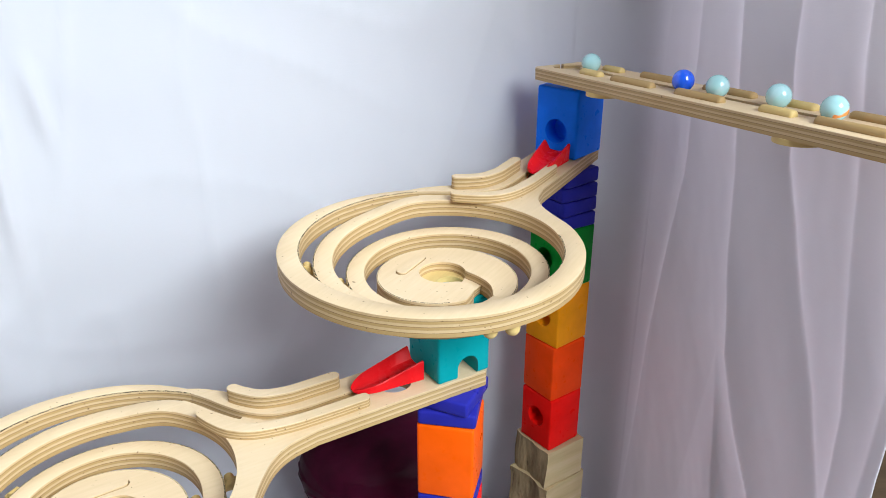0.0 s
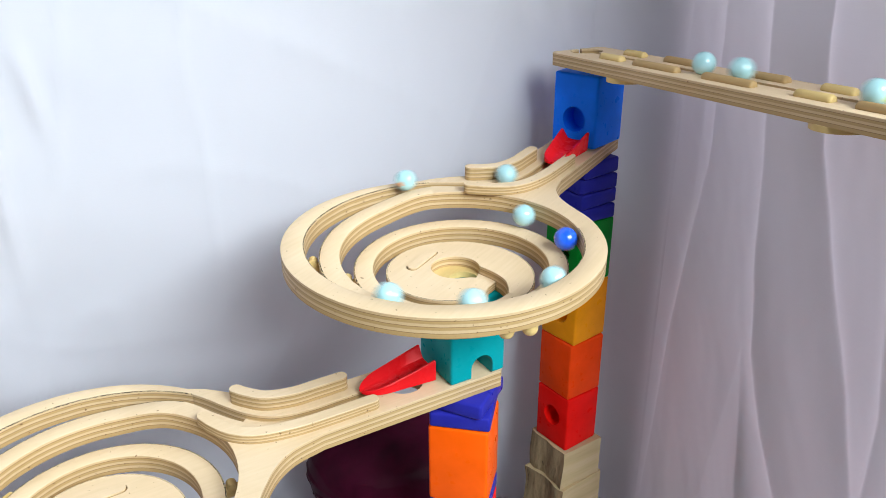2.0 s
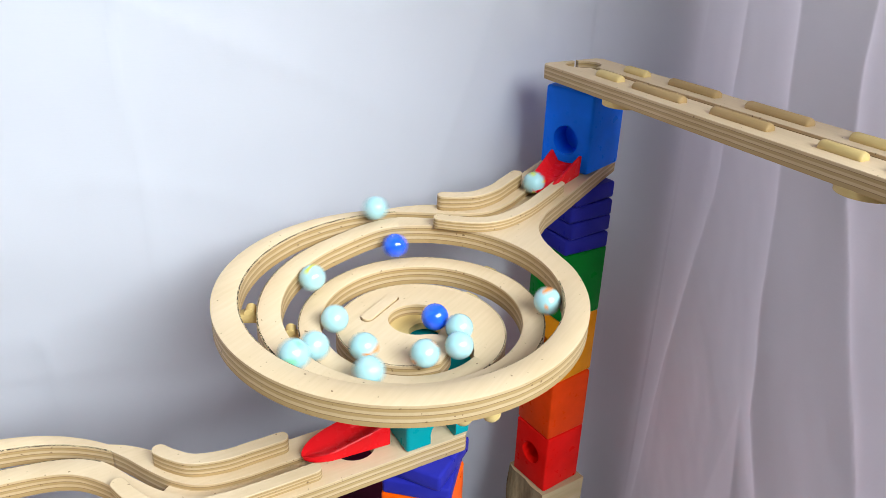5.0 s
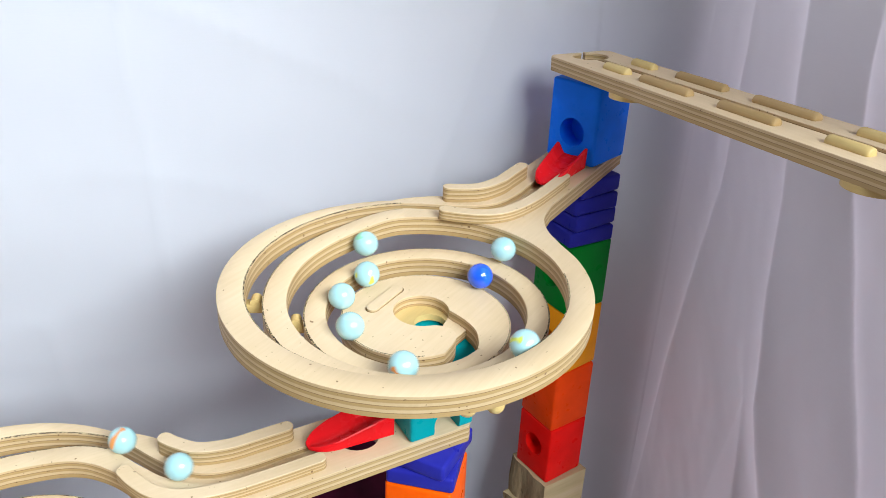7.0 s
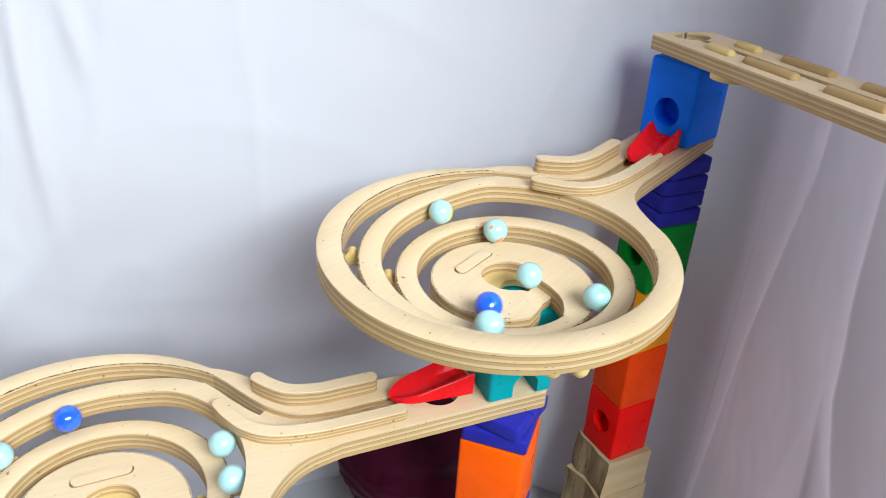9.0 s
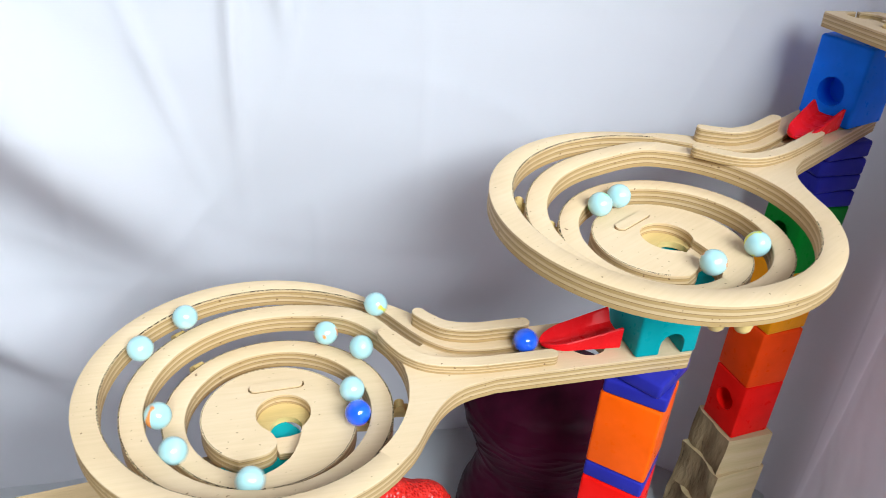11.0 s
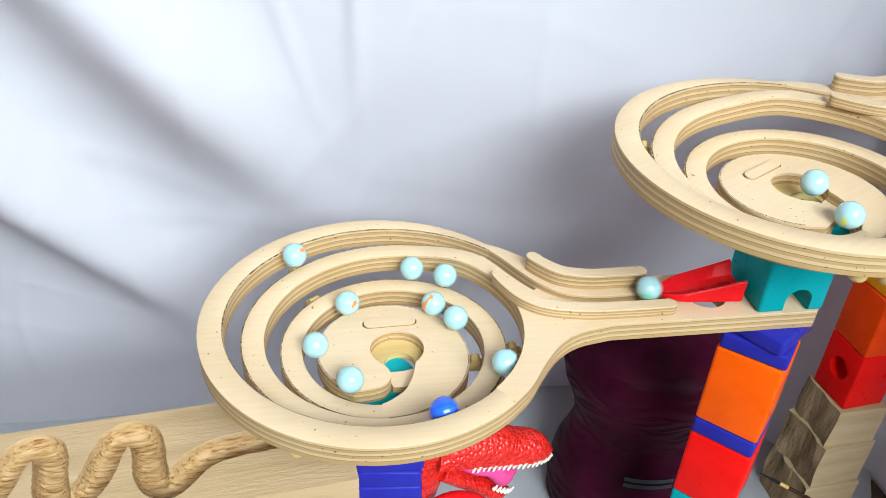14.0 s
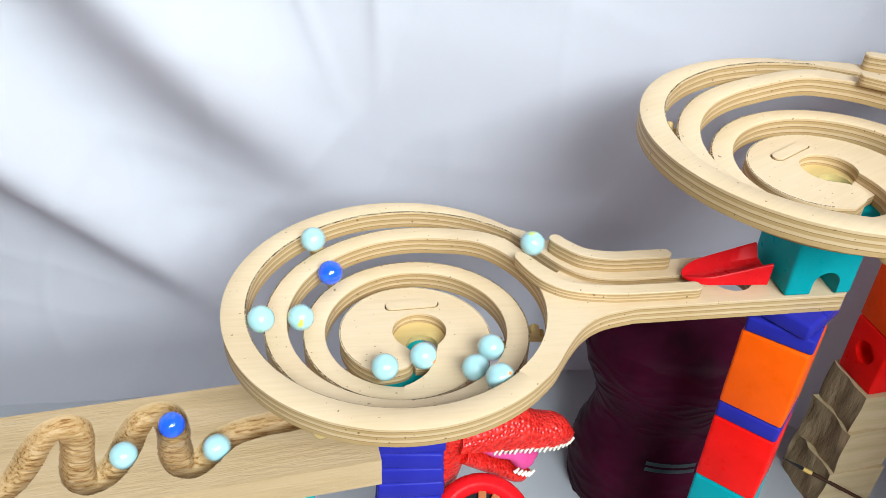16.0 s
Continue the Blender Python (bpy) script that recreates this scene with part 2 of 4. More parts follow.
def spiral_track(m, label):
    top = thing("spiral_track", m, label, "marble track", "spiral tracks")
    # outer rim with the arm
    bm = bmesh.new()
    lay = bm.verts.layers.float.new("depth")
    on_rim = lambda t: polar(RIM, 40 + 360 * t)
    band(bm, lay, 0.0, 0.75, 110, on_rim, lambda t: spiral(t, GAP), lambda t: 0.0, 2)
    part("rim", bm, PLY, top, smooth=40).data.materials.append(SCORCH)
    bm = bmesh.new()
    lay = bm.verts.layers.float.new("depth")
    front = offset(CHANNEL, GAP / 2)
    back = offset(CHANNEL, -GAP / 2)
    front[-1], back[-1] = spiral(0), spiral(0, GAP)
    fillet = curve([polar(RIM, -50), polar(RIM, -41), (0.0915, -0.0545), (0.1040, -0.0405), (0.1190, -0.0315), (0.140, ARM_F)], 6)
    outline = [*front, *[spiral(1 - i * 0.25 / 20, GAP) for i in range(21)], *fillet, np.array((0.19, ARM_F))]
    flat(bm, lay, outline, 0.0)
    back_edge = curve([(0.19, ARM_B), (0.15, ARM_B), (0.127, 0.022), (0.113, 0.033), (0.102, 0.047), (0.090, 0.0585), tuple(polar(RIM, 40))], 6)
    flat(bm, lay, [*back, *back_edge[::-1]], 0.0)
    end = [(0.19, ARM_F), (ARM_END - 0.002, ARM_F), (ARM_END, ARM_F + 0.002), (ARM_END, ARM_B - 0.002), (ARM_END - 0.002, ARM_B), (0.19, ARM_B)]
    flat(bm, lay, end, 0.0, [circle(0.2095, -0.004, 0.0135, 28)])
    arm = part("arm", bm, PLY, top, smooth=35)
    # recessed floor of the arm's groove
    bm = bmesh.new()
    lay = bm.verts.layers.float.new("depth")
    k = int(len(CHANNEL) * 0.62)
    flat(bm, lay, [*front[:k], *back[:k][::-1]], -0.005, thick=0.009)
    part("groove_floor", bm, PLY, top)
    # descending band
    bm = bmesh.new()
    lay = bm.verts.layers.float.new("depth")
    band(bm, lay, 0.0, 1.62, 230, lambda t: spiral(t), lambda t: spiral(t + 1, GAP), lambda t: -drop(t), 0)
    part("spiral_band", bm, PLY, top, smooth=40).data.materials.append(SCORCH)
    # centre disc with the curled mouth and drop hole
    bm = bmesh.new()
    lay = bm.verts.layers.float.new("depth")
    hx, hy = HOLE
    edge = [spiral(1.62 + 0.93 * i / 120) for i in range(121)]
    mouth = curve([tuple(edge[-1]), (-0.0055, -0.0380), (0.0015, -0.0352), (0.0050, -0.0290), (0.0032, -0.0218), (-0.0005, -0.0173)], 5)
    hole = circle(hx, hy, 0.0168, 36, 227, -53)
    out = curve([hole[-1], (0.0188, -0.0275), (0.0160, -0.0350), (0.0110, -0.0430), (0.0030, -0.0492), tuple(spiral(2.62, GAP))], 5)
    ring = [*edge, *mouth[1:], *[np.array(p) for p in hole[1:-1]], *out]
    flat(bm, lay, ring, DISC_Z, [stadium((-0.0048, 0.0194), (0.0222, 0.0202), 0.0042)])
    part("centre_disc", bm, PLY, top, smooth=35)
    bm = bmesh.new()
    lay = bm.verts.layers.float.new("depth")
    band(bm, lay, 1.63, 2.50, 120, lambda t: spiral(t, 0.00012), lambda t: spiral(t, -0.0018), lambda t: DISC_Z + 0.00015, 0)
    part("disc_edge", bm, PLY, top, smooth=40).data.materials.append(SCORCH)
    # narrower collar inside the drop hole
    bm = bmesh.new()
    lay = bm.verts.layers.float.new("depth")
    flat(bm, lay, circle(hx, hy, 0.0166, 40), DISC_Z - 0.0075, [circle(hx + 0.0010, hy - 0.0058, 0.0098, 40)], 0.0044)
    part("collar", bm, PEG, top, smooth=35)
    bm = bmesh.new()
    lay = bm.verts.layers.float.new("depth")
    flat(bm, lay, [(-0.0040, -0.0170), (0.0050, -0.0290), (0.0060, -0.0325), (0.0168, -0.0330), (0.0190, -0.0270), (0.0215, -0.0175), (0.0130, -0.0195), (0.0050, -0.0195)], DISC_Z - 0.0062, thick=0.0060)
    part("mouth_floor", bm, PLY, top)
    return top


# ---- more builders ----
Z0 = 0.106  # height of the plan's zero over the floor


def carve(ob, cutters):
    """Cuts shapes out of a mesh object."""
    for bm in cutters:
        me = bpy.data.meshes.new("cutter")
        bmesh.ops.recalc_face_normals(bm, faces=bm.faces)
        bm.to_mesh(me)
        bm.free()
        tool = new("cutter", me)
        tool.parent = ob
        mod = ob.modifiers.new("cut", "BOOLEAN")
        mod.object, mod.solver, mod.operation = tool, "EXACT", "DIFFERENCE"
        bpy.context.view_layer.update()
        done = bpy.data.meshes.new_from_object(ob.evaluated_get(bpy.context.evaluated_depsgraph_get()))
        ob.modifiers.clear()
        old, ob.data = ob.data, done
        bpy.data.objects.remove(tool)
        bpy.data.meshes.remove(me)
    return ob


def rod(bm, r, length, m, n=24):
    bmesh.ops.create_cone(bm, cap_ends=True, segments=n, radius1=r, radius2=r, depth=length, matrix=m)
    return bm


BW, BH, SH = 0.044, 0.0628, 0.0142


def block(x, y, z, yaw, material, label, h=BH, hole=None, arch=None):
    """A bevelled cube of the tower; hole: height of a bore through its faces; arch: radius of a low arch."""
    bm = box(bmesh.new(), BW, BW, h - 0.0004, pose(0, 0, h / 2), 0.0022, 3)
    kind = "tower_block" if h > 0.03 else "spacer_slab"
    ob = part(kind, bm, material, smooth=35)
    cuts = []
    if hole is not None:
        cuts.append(rod(bmesh.new(), 0.0112, 0.032, pose(0, -BW / 2, hole, 90, 0, 0), 32))
    if arch is not None:
        cuts.append(rod(bmesh.new(), arch, 0.056, pose(0.003, -BW / 2, 0.0085, 90, 0, 0), 32))
        cuts.append(box(bmesh.new(), 2 * arch, 0.056, 0.02, pose(0.003, -BW / 2, -0.0015)))
        cuts.append(rod(bmesh.new(), 0.0095, 0.03, pose(-BW / 2, 0, 0.040, 0, 90, 0), 32))
    if cuts:
        carve(ob, cuts)
        ob.data.shade_smooth()
        ob.data.set_sharp_from_angle(angle=radians(35))
    placed(ob, pose(x, y, z + Z0, 0, 0, yaw))
    return tagged(ob, label, "toy block" if h > 0.03 else "toy slab", "tower blocks" if h > 0.03 else "tower slabs")


def chute(m, label):
    """A red trough: a V-shaped spout whose nose points along +x and dips."""
    bm = bmesh.new()
    rings = []
    n = 24
    for i in range(n + 1):
        u = i / n
        half = 0.0128 * (1 - 0.22 * u) * math.sqrt(max(0.06, 1 - (max(0, u - 0.66) / 0.345) ** 2))
        top = 0.0125 * (1 - u) + 0.0036
        floor = min(top - 0.0006, 0.0062 * (1 - u) + 0.0018)
        low = 0.0004 + 0.0010 * u
        x = 0.0515 * u
        inner = half - min(0.0022, half * 0.35)
        pts = [(-half, top - 0.0006), (-half + 0.0005, top), (-inner, top - 0.0003), (-inner * 0.55, floor + 0.0006), (0, floor), (inner * 0.55, floor + 0.0006), (inner, top - 0.0003), (half - 0.0005, top), (half, top - 0.0006),
               (half * 0.97, low), (half * 0.5, low), (-half * 0.5, low), (-half * 0.97, low)]
        rings.append([bm.verts.new((x, y, z)) for y, z in pts])
    for a, b in zip(rings, rings[1:]):
        k = len(a)
        for j in range(k):
            bm.faces.new((a[j], a[(j + 1) % k], b[(j + 1) % k], b[j]))
    bm.faces.new(rings[0])
    bm.faces.new(rings[-1])
    ob = part("chute", bm, RED_PLASTIC, smooth=42)
    return tagged(placed(ob, m), label, "marble chute", "chutes")


def guide(bm, lay, line, width, z0, z1):
    """A raised strip with rounded ends along a line."""
    a, b = offset(line, width / 2), offset(line, -width / 2)
    v0, v1 = line[0] - line[1], line[-1] - line[-2]
    h0, h1 = math.atan2(v0[1], v0[0]), math.atan2(v1[1], v1[0])
    cap0 = [line[0] + width / 2 * np.array((math.cos(h0 + s), math.sin(h0 + s))) for s in np.linspace(math.pi / 2, -math.pi / 2, 9)[1:-1]]
    cap1 = [line[-1] + width / 2 * np.array((math.cos(h1 + s), math.sin(h1 + s))) for s in np.linspace(math.pi / 2, -math.pi / 2, 9)[1:-1]]
    flat(bm, lay, [*a, *cap1, *b[::-1], *cap0], z1, thick=z1 - z0)


def finish_track(top):
    """Guides, brackets, pegs and the small bar on the centre disc."""
    for name, pts, w in (("front_guide", [(0.0785, 0.0215), (0.0825, 0.0105), (0.090, -0.0025), (0.103, -0.0120), (0.125, -0.0170), (0.150, -0.0182), (0.179, -0.0182)], 0.0085),
                         ("back_guide", [(0.1040, 0.0345), (0.109, 0.0272), (0.119, 0.0175), (0.136, 0.0125), (0.152, 0.0122), (0.170, 0.0122)], 0.0085)):
        bm = bmesh.new()
        lay = bm.verts.layers.float.new("depth")
        guide(bm, lay, curve(pts, 6), w, 0.0, 0.0070 if name == "front_guide" else 0.0105)
        ob = part(name, bm, PLY, top, smooth=35)
        mod = ob.modifiers.new("round", "BEVEL")
        mod.width, mod.segments, mod.limit_method, mod.angle_limit = 0.0012, 2, "ANGLE", radians(60)
    bm = bmesh.new()
    lay = bm.verts.layers.float.new("depth")
    flat(bm, lay, stadium((-0.0045, 0.0194), (0.0219, 0.0202), 0.0036), DISC_Z + 0.0012, thick=0.0080)
    part("bar", bm, PLY, top, smooth=35)
    for t in (0.235, 0.872, 1.240, 1.868):
        q = spiral(t, GAP / 2)
        a = math.degrees(START) + 360 * t
        bm = bmesh.new()
        box(bm, GAP + 0.004, 0.0075, 0.006, pose(q[0], q[1], -drop(t) - 0.0095, 0, 0, a), 0.0015, 2)
        rod(bm, 0.0032, 0.007, pose(q[0], q[1], -drop(t) - 0.006, 90, 0, a), 14)
        part("bracket", bm, PEG, top, smooth=40)
    for q in ((-0.0500, -0.0880), (-0.0600, -0.0780)):
        bm = bmesh.new()
        rod(bm, 0.0048, 0.008, pose(q[0], q[1], -THICK - 0.001), 18)
        bmesh.ops.create_uvsphere(bm, u_segments=16, v_segments=8, radius=0.0048, matrix=pose(q[0], q[1], -THICK - 0.005))
        part("peg", bm, PEG, top, smooth=60)



# ---- sheets ----
def ridge(x, w):
    return math.exp(-(x / w) ** 2)


CORNER = np.array((0.194, 0.833))


def soft_step(x, w):
    return 1 / (1 + math.exp(-max(-40, min(40, x / w))))


def left_folds(u, z):
    # u runs from the corner to the far left, z from the floor
    z -= Z0
    f = 0.003 * noise.noise((u * 3, z * 2, 0.3)) + 0.0014 * noise.noise((u * 9, z * 5, 4.0)) + 0.0004 * noise.noise((u * 45, z * 30, 9.0))
    # thin wrinkles, and the hem drawn back below the tracks
    f += 0.0016 * (1 - abs(noise.noise((u * 11 + z * 4, z * 3.5, 12.0)))) ** 9 + 0.0010 * (1 - abs(noise.noise((u * 6 - z * 9, z * 8, 20.0)))) ** 10
    k = min(1, max(0, (u - CUT) / 0.17))
    f -= 0.15 * (math.sqrt((0.345 - z) ** 2 + 0.002) + 0.345 - z) * k * k * (3 - 2 * k)
    f += 0.0060 * ridge(u - 0.588 + 0.25 * (z - 0.42) ** 2, 0.006) * ridge(z - 0.44, 0.09)
    f += 0.0036 * ridge(u - 0.556 - 0.12 * (z - 0.47), 0.006) * ridge(z - 0.465, 0.03)
    f += 0.0026 * ridge(u - 0.64 - 0.3 * (z - 0.4), 0.006) * ridge(z - 0.40, 0.07)
    # two broad slanting drapes on the far left
    s = u - (0.818 + (z - 0.424) * 0.83)
    f += 0.046 * ridge(s + 0.056, 0.056) * soft_step(u - 0.66, 0.03)
    s = u - (0.872 + (z - 0.238) * 0.75)
    f += 0.050 * ridge(s + 0.052, 0.052) * soft_step(u - 0.74, 0.03)
    f += 0.003 * ridge(u - 0.185 - 0.3 * (z - 0.59), 0.012) * ridge(z - 0.60, 0.14) + 0.0025 * ridge(u - 0.138 - 0.2 * (z - 0.58), 0.010) * ridge(z - 0.58, 0.14)
    return f


# creases of the side sheet: places along it by height, then height, rise and fall of the fold
CREASES = [
    ([(0.060, 0.03), (0.088, 0.052), (0.110, 0.280), (0.139, 0.472), (0.136, 0.600), (0.130, 0.800)], 0.0042, 0.012, 0.034),
    ([(0.345, 0.10), (0.313, 0.241), (0.281, 0.289), (0.253, 0.346), (0.237, 0.418), (0.216, 0.533), (0.203, 0.640), (0.190, 0.800)], 0.0062, 0.013, 0.036),
    ([(0.420, 0.20), (0.379, 0.299), (0.349, 0.369), (0.319, 0.428), (0.296, 0.483), (0.275, 0.526), (0.262, 0.600), (0.250, 0.800)], -0.0046, 0.030, 0.010),
    ([(0.390, 0.380), (0.366, 0.476), (0.358, 0.530), (0.340, 0.620), (0.320, 0.800)], 0.0034, 0.007, 0.022),
    ([(0.420, 0.420), (0.400, 0.520), (0.385, 0.640), (0.370, 0.800)], 0.0040, 0.010, 0.028),
]


def right_folds(u, z):
    f = 0.0022 * noise.noise((u * 7, z * 2, 7.3)) + 0.0009 * noise.noise((u * 22 + z * 6, z * 9, 2.0)) + 0.0004 * noise.noise((u * 60 + z * 45, z * 40 - u * 20, 5.0))
    for line, h, rise, fall in CREASES:
        d = u - np.interp(z, [q[1] for q in line], [q[0] for q in line]) + 0.002 * noise.noise((h * 900, z * 14, 0.0))
        f += h * (math.exp(-d / fall) if d > 0 else math.exp(d / rise)) * (0.85 + 0.4 * noise.noise((h * 400, z * 5, 1.0)))
    # a small tent of cloth low on the sheet
    if z < 0.335:
        a, b = 0.229 - 0.168 * (0.335 - z), 0.231 + 0.245 * (0.335 - z)
        if u > a:
            f += 0.10 * min(b - a, 0.05) * ((u - a) / (b - a) if u < b else math.exp(-(u - b) / 0.006))
    return f


LEFT_DIR, RIGHT_DIR = np.array((-0.857, -0.515)), np.array((0.213, -0.977))
FILLET, CUT = 0.055, 0.0767


def backdrop_plan(u):
    """Plan point and inward normal of the hung sheet; u > 0 runs left from the corner, u < 0 right."""
    if u >= CUT:
        return CORNER + LEFT_DIR * u, np.array((LEFT_DIR[1], -LEFT_DIR[0])) * -1
    if u <= -CUT:
        return CORNER - RIGHT_DIR * u, np.array((RIGHT_DIR[1], -RIGHT_DIR[0]))
    nl, nr = np.array((-LEFT_DIR[1], LEFT_DIR[0])), np.array((RIGHT_DIR[1], -RIGHT_DIR[0]))
    centre = CORNER + LEFT_DIR * CUT + nl * FILLET
    a0, a1 = math.atan2(-nl[1], -nl[0]), math.atan2(-nr[1], -nr[0])
    k = (CUT - u) / (2 * CUT)
    a = a0 + ((a1 - a0 + math.pi) % (2 * math.pi) - math.pi) * k
    n = -np.array((math.cos(a), math.sin(a)))
    return centre - n * FILLET, n


bm = bmesh.new()
grid = []
us = [*np.arange(-0.430, -CUT, 0.0013), *np.arange(-CUT, 0.95, 0.0032), *np.linspace(0.95, 1.50, 60)]
for u in us:
    q, n = backdrop_plan(u)
    if u < CUT and u > -CUT:
        fold = lambda z: 0.002 * noise.noise((u * 8, z * 2, 7.3))
    else:
        ease = min(1, (abs(u) - CUT) / 0.04)
        fold = (lambda z: ease * left_folds(u, z)) if u > 0 else (lambda z: ease * 1.15 * right_folds(-u, z))
    grid.append([bm.verts.new((q[0] + n[0] * fold(z), q[1] + n[1] * fold(z), z)) for z in np.linspace(0, 1.25, 211)])
for a, b in zip(grid, grid[1:]):
    for j in range(210):
        bm.faces.new((a[j], b[j], b[j + 1], a[j + 1]))
hung = part("backdrop", bm, CLOTH, smooth=180)
mod = hung.modifiers.new("thick", "SOLIDIFY")
mod.thickness, mod.offset = 0.0008, 1
tagged(hung, "white cotton sheet hung in soft folds as a backdrop", "sheet", kind="structure")
bm = bmesh.new()
bmesh.ops.create_grid(bm, x_segments=150, y_segments=90, size=1)
for v in bm.verts:
    v.co = (-0.52 + 0.71 * v.co.x, 0.68 + 0.60 * v.co.y, 0)
    v.co.z = 0.006 + 0.004 * noise.noise((v.co.x * 7, v.co.y * 7, 0)) + 0.0012 * noise.noise((v.co.x * 30, v.co.y * 30, 2))
tagged(part("floor_sheet", bm, CLOTH, smooth=180), "white cotton sheet spread on the floor", "sheet", kind="structure")


# unseen floor beyond the sheet, added dark so that it bounces little light
def boards_nodes(nodes, links, b):
    v = mapped(nodes, links, (1.2, 14, 1))
    links.new(ramp(nodes, links, noise_tex(nodes, links, v, 2, 6), [(0.3, (0.07, 0.04, 0.022)), (0.7, (0.15, 0.09, 0.05))]), b.inputs["Base Color"])


FLOOR = mat("low_bounce_floor", (0.1, 0.06, 0.03), 0.5, 0.4, boards_nodes)
tagged(placed(part("floor", box(bmesh.new(), 4.4, 5.2, 0.1), FLOOR), pose(-0.15, -0.5, -0.05)), "unseen dark brown floor added beyond the sheet", "floor", kind="structure")

# ---- towers and spiral tracks ----
T1 = pose(-0.0099, 0.5069, 0.3801 + Z0) @ pose(0, 0, 0, 0.67, 0.64, 0) @ pose(0, 0, 0, 0, 0, 60.6)
T2 = pose(-0.2165, 0.3822, 0.2762 + Z0) @ pose(0, 0, 0, 0.64, 0.23, 0) @ pose(0, 0, 0, 0, 0, 31.76)
upper = spiral_track(T1, "upper birch plywood spiral marble track with curled arm")
finish_track(upper)
lower = spiral_track(T2, "lower birch plywood spiral marble track with curled arm")
finish_track(lower)

CX, CY = 0.116, 0.715
z = 0.3680
for i, yaw in enumerate((40, 33, 37, 31)):
    z -= 0.01433
    block(CX, CY, z, yaw, NAVY, "thin dark violet wooden slab in the tall tower", 0.01433)
for material, label, yaw, hole in ((GREEN, "green wooden tower block with a round bore", 36, 0.030), (YELLOW, "yellow-orange wooden tower block with a round bore", 40, 0.030),
                                   (DEEP_ORANGE, "red-orange painted wooden tower block", 36, None), (RED, "red wooden tower block with a round bore", 38, 0.034)):
    z -= BH
    block(CX, CY, z, yaw - 90 if hole else yaw, material, label, hole=hole)
WOOD_TOP = z
block(CX, CY, 0.3816, 49 - 90, BLUE, "bright blue wooden tower block with a round bore", hole=0.0235)

C2X, C2Y = 0.0062, 0.507
z = 0.2638
for yaw in (-24, -10):
    z -= 0.0125
    block(C2X, C2Y, z, yaw, NAVY, "thin dark violet wooden slab under the track", 0.0125)
for h, material, label in ((0.0665, ORANGE, "orange wooden tower block"), (0.0145, NAVY, "thin dark violet wooden slab between blocks"), (BH, RED, "red wooden tower block"), (BH, TEAL, "teal wooden tower block"), (BH, ORANGE, "orange wooden tower block"), (BH, TEAL, "teal wooden tower block")):
    z -= h
    block(C2X, C2Y, z, -13, material, label, h)
block(0.0042, 0.5132, 0.2768, 31.5, TEAL, "teal wooden tower block with a low arch", arch=0.0088)


def lathe_disc(r, h):
    return rod(bmesh.new(), r, h, pose(0, 0, h / 2), 32)


def on(track, x, y, z, yaw):
    return track @ pose(x, y, z, 0, 0, yaw)


chute(on(T1, 0.2140, -0.0075, 0.001, 180), "red plastic spout below the blue block")
chute(on(T2, 0.2290, -0.0025, 0.001, 180), "red plastic spout below the teal block")

# stack under the lower spiral
z = 0.2245
tagged(placed(part("washer", lathe_disc(0.0265, 0.0128), TEAL, smooth=40), pose(-0.2075, 0.3620, z + Z0)), "teal wooden disc on the violet slabs", "toy disc")
for i in range(7):
    z -= SH
    block(-0.2010, 0.3645, z, 27 + (i % 3 - 1) * 2, NAVY, "thin dark violet wooden slab below the lower track", SH)

# ---- unseen room added round the toy, dim grey to limit bounced light ----
def room_grey_nodes(nodes, links, b):
    vec = mapped(nodes, links, (1, 1, 1))
    links.new(ramp(nodes, links, noise_tex(nodes, links, vec, 4, 5), [(0.3, (0.22, 0.22, 0.23)), (0.7, (0.27, 0.27, 0.28))]), b.inputs["Base Color"])


ROOM_GREY = mat("low_bounce_grey", (0.65, 0.63, 0.6), 0.8, 0.2, room_grey_nodes)


def wall(name, sx, sy, sz, x, y, z, label):
    tagged(placed(part(name, box(bmesh.new(), sx, sy, sz), ROOM_GREY), pose(x, y, z)), label, "wall", kind="structure")


wall("wall_north", 3.9, 0.1, 2.6, -0.15, 1.75, 1.3, "unseen grey wall added to limit bounced light")
wall("wall_south", 3.9, 0.1, 2.6, -0.15, -2.75, 1.3, "unseen grey wall added to limit bounced light")
wall("wall_west", 0.1, 4.4, 2.6, -2.05, -0.5, 1.3, "unseen grey wall added to limit bounced light")
for y0, y1, z0, z1 in ((-2.7, -2.35, 0, 2.6), (-0.1, 1.7, 0, 2.6), (-2.35, -0.1, 0, 1.5), (-2.35, -0.1, 2.5, 2.6)):
    wall("wall_east", 0.1, y1 - y0, z1 - z0, 1.75, (y0 + y1) / 2, (z0 + z1) / 2, "unseen grey wall added with an opening for the window light")
tagged(placed(part("ceiling", box(bmesh.new(), 3.9, 4.6, 0.1), ROOM_GREY), pose(-0.15, -0.5, 2.65)), "unseen grey ceiling added to close the room", "ceiling", kind="structure")

# ---- wooden base of the tall tower ----
def split_nodes(nodes, links, b):
    tc, mp = nodes.new("ShaderNodeTexCoord"), nodes.new("ShaderNodeMapping")
    mp.inputs["Rotation"].default_value, mp.inputs["Scale"].default_value = (radians(38), 0, 0), (40, 160, 34)
    links.new(tc.outputs["Object"], mp.inputs[0])
    n = noise_tex(nodes, links, mp.outputs[0], 1.0, 6, 0.65)
    links.new(ramp(nodes, links, n, [(0.30, (0.06, 0.036, 0.02)), (0.38, (0.27, 0.175, 0.095)), (0.62, (0.43, 0.295, 0.165)), (0.75, (0.33, 0.225, 0.125))]), b.inputs["Base Color"])
    bump(nodes, links, b, n, 0.9, 0.003)


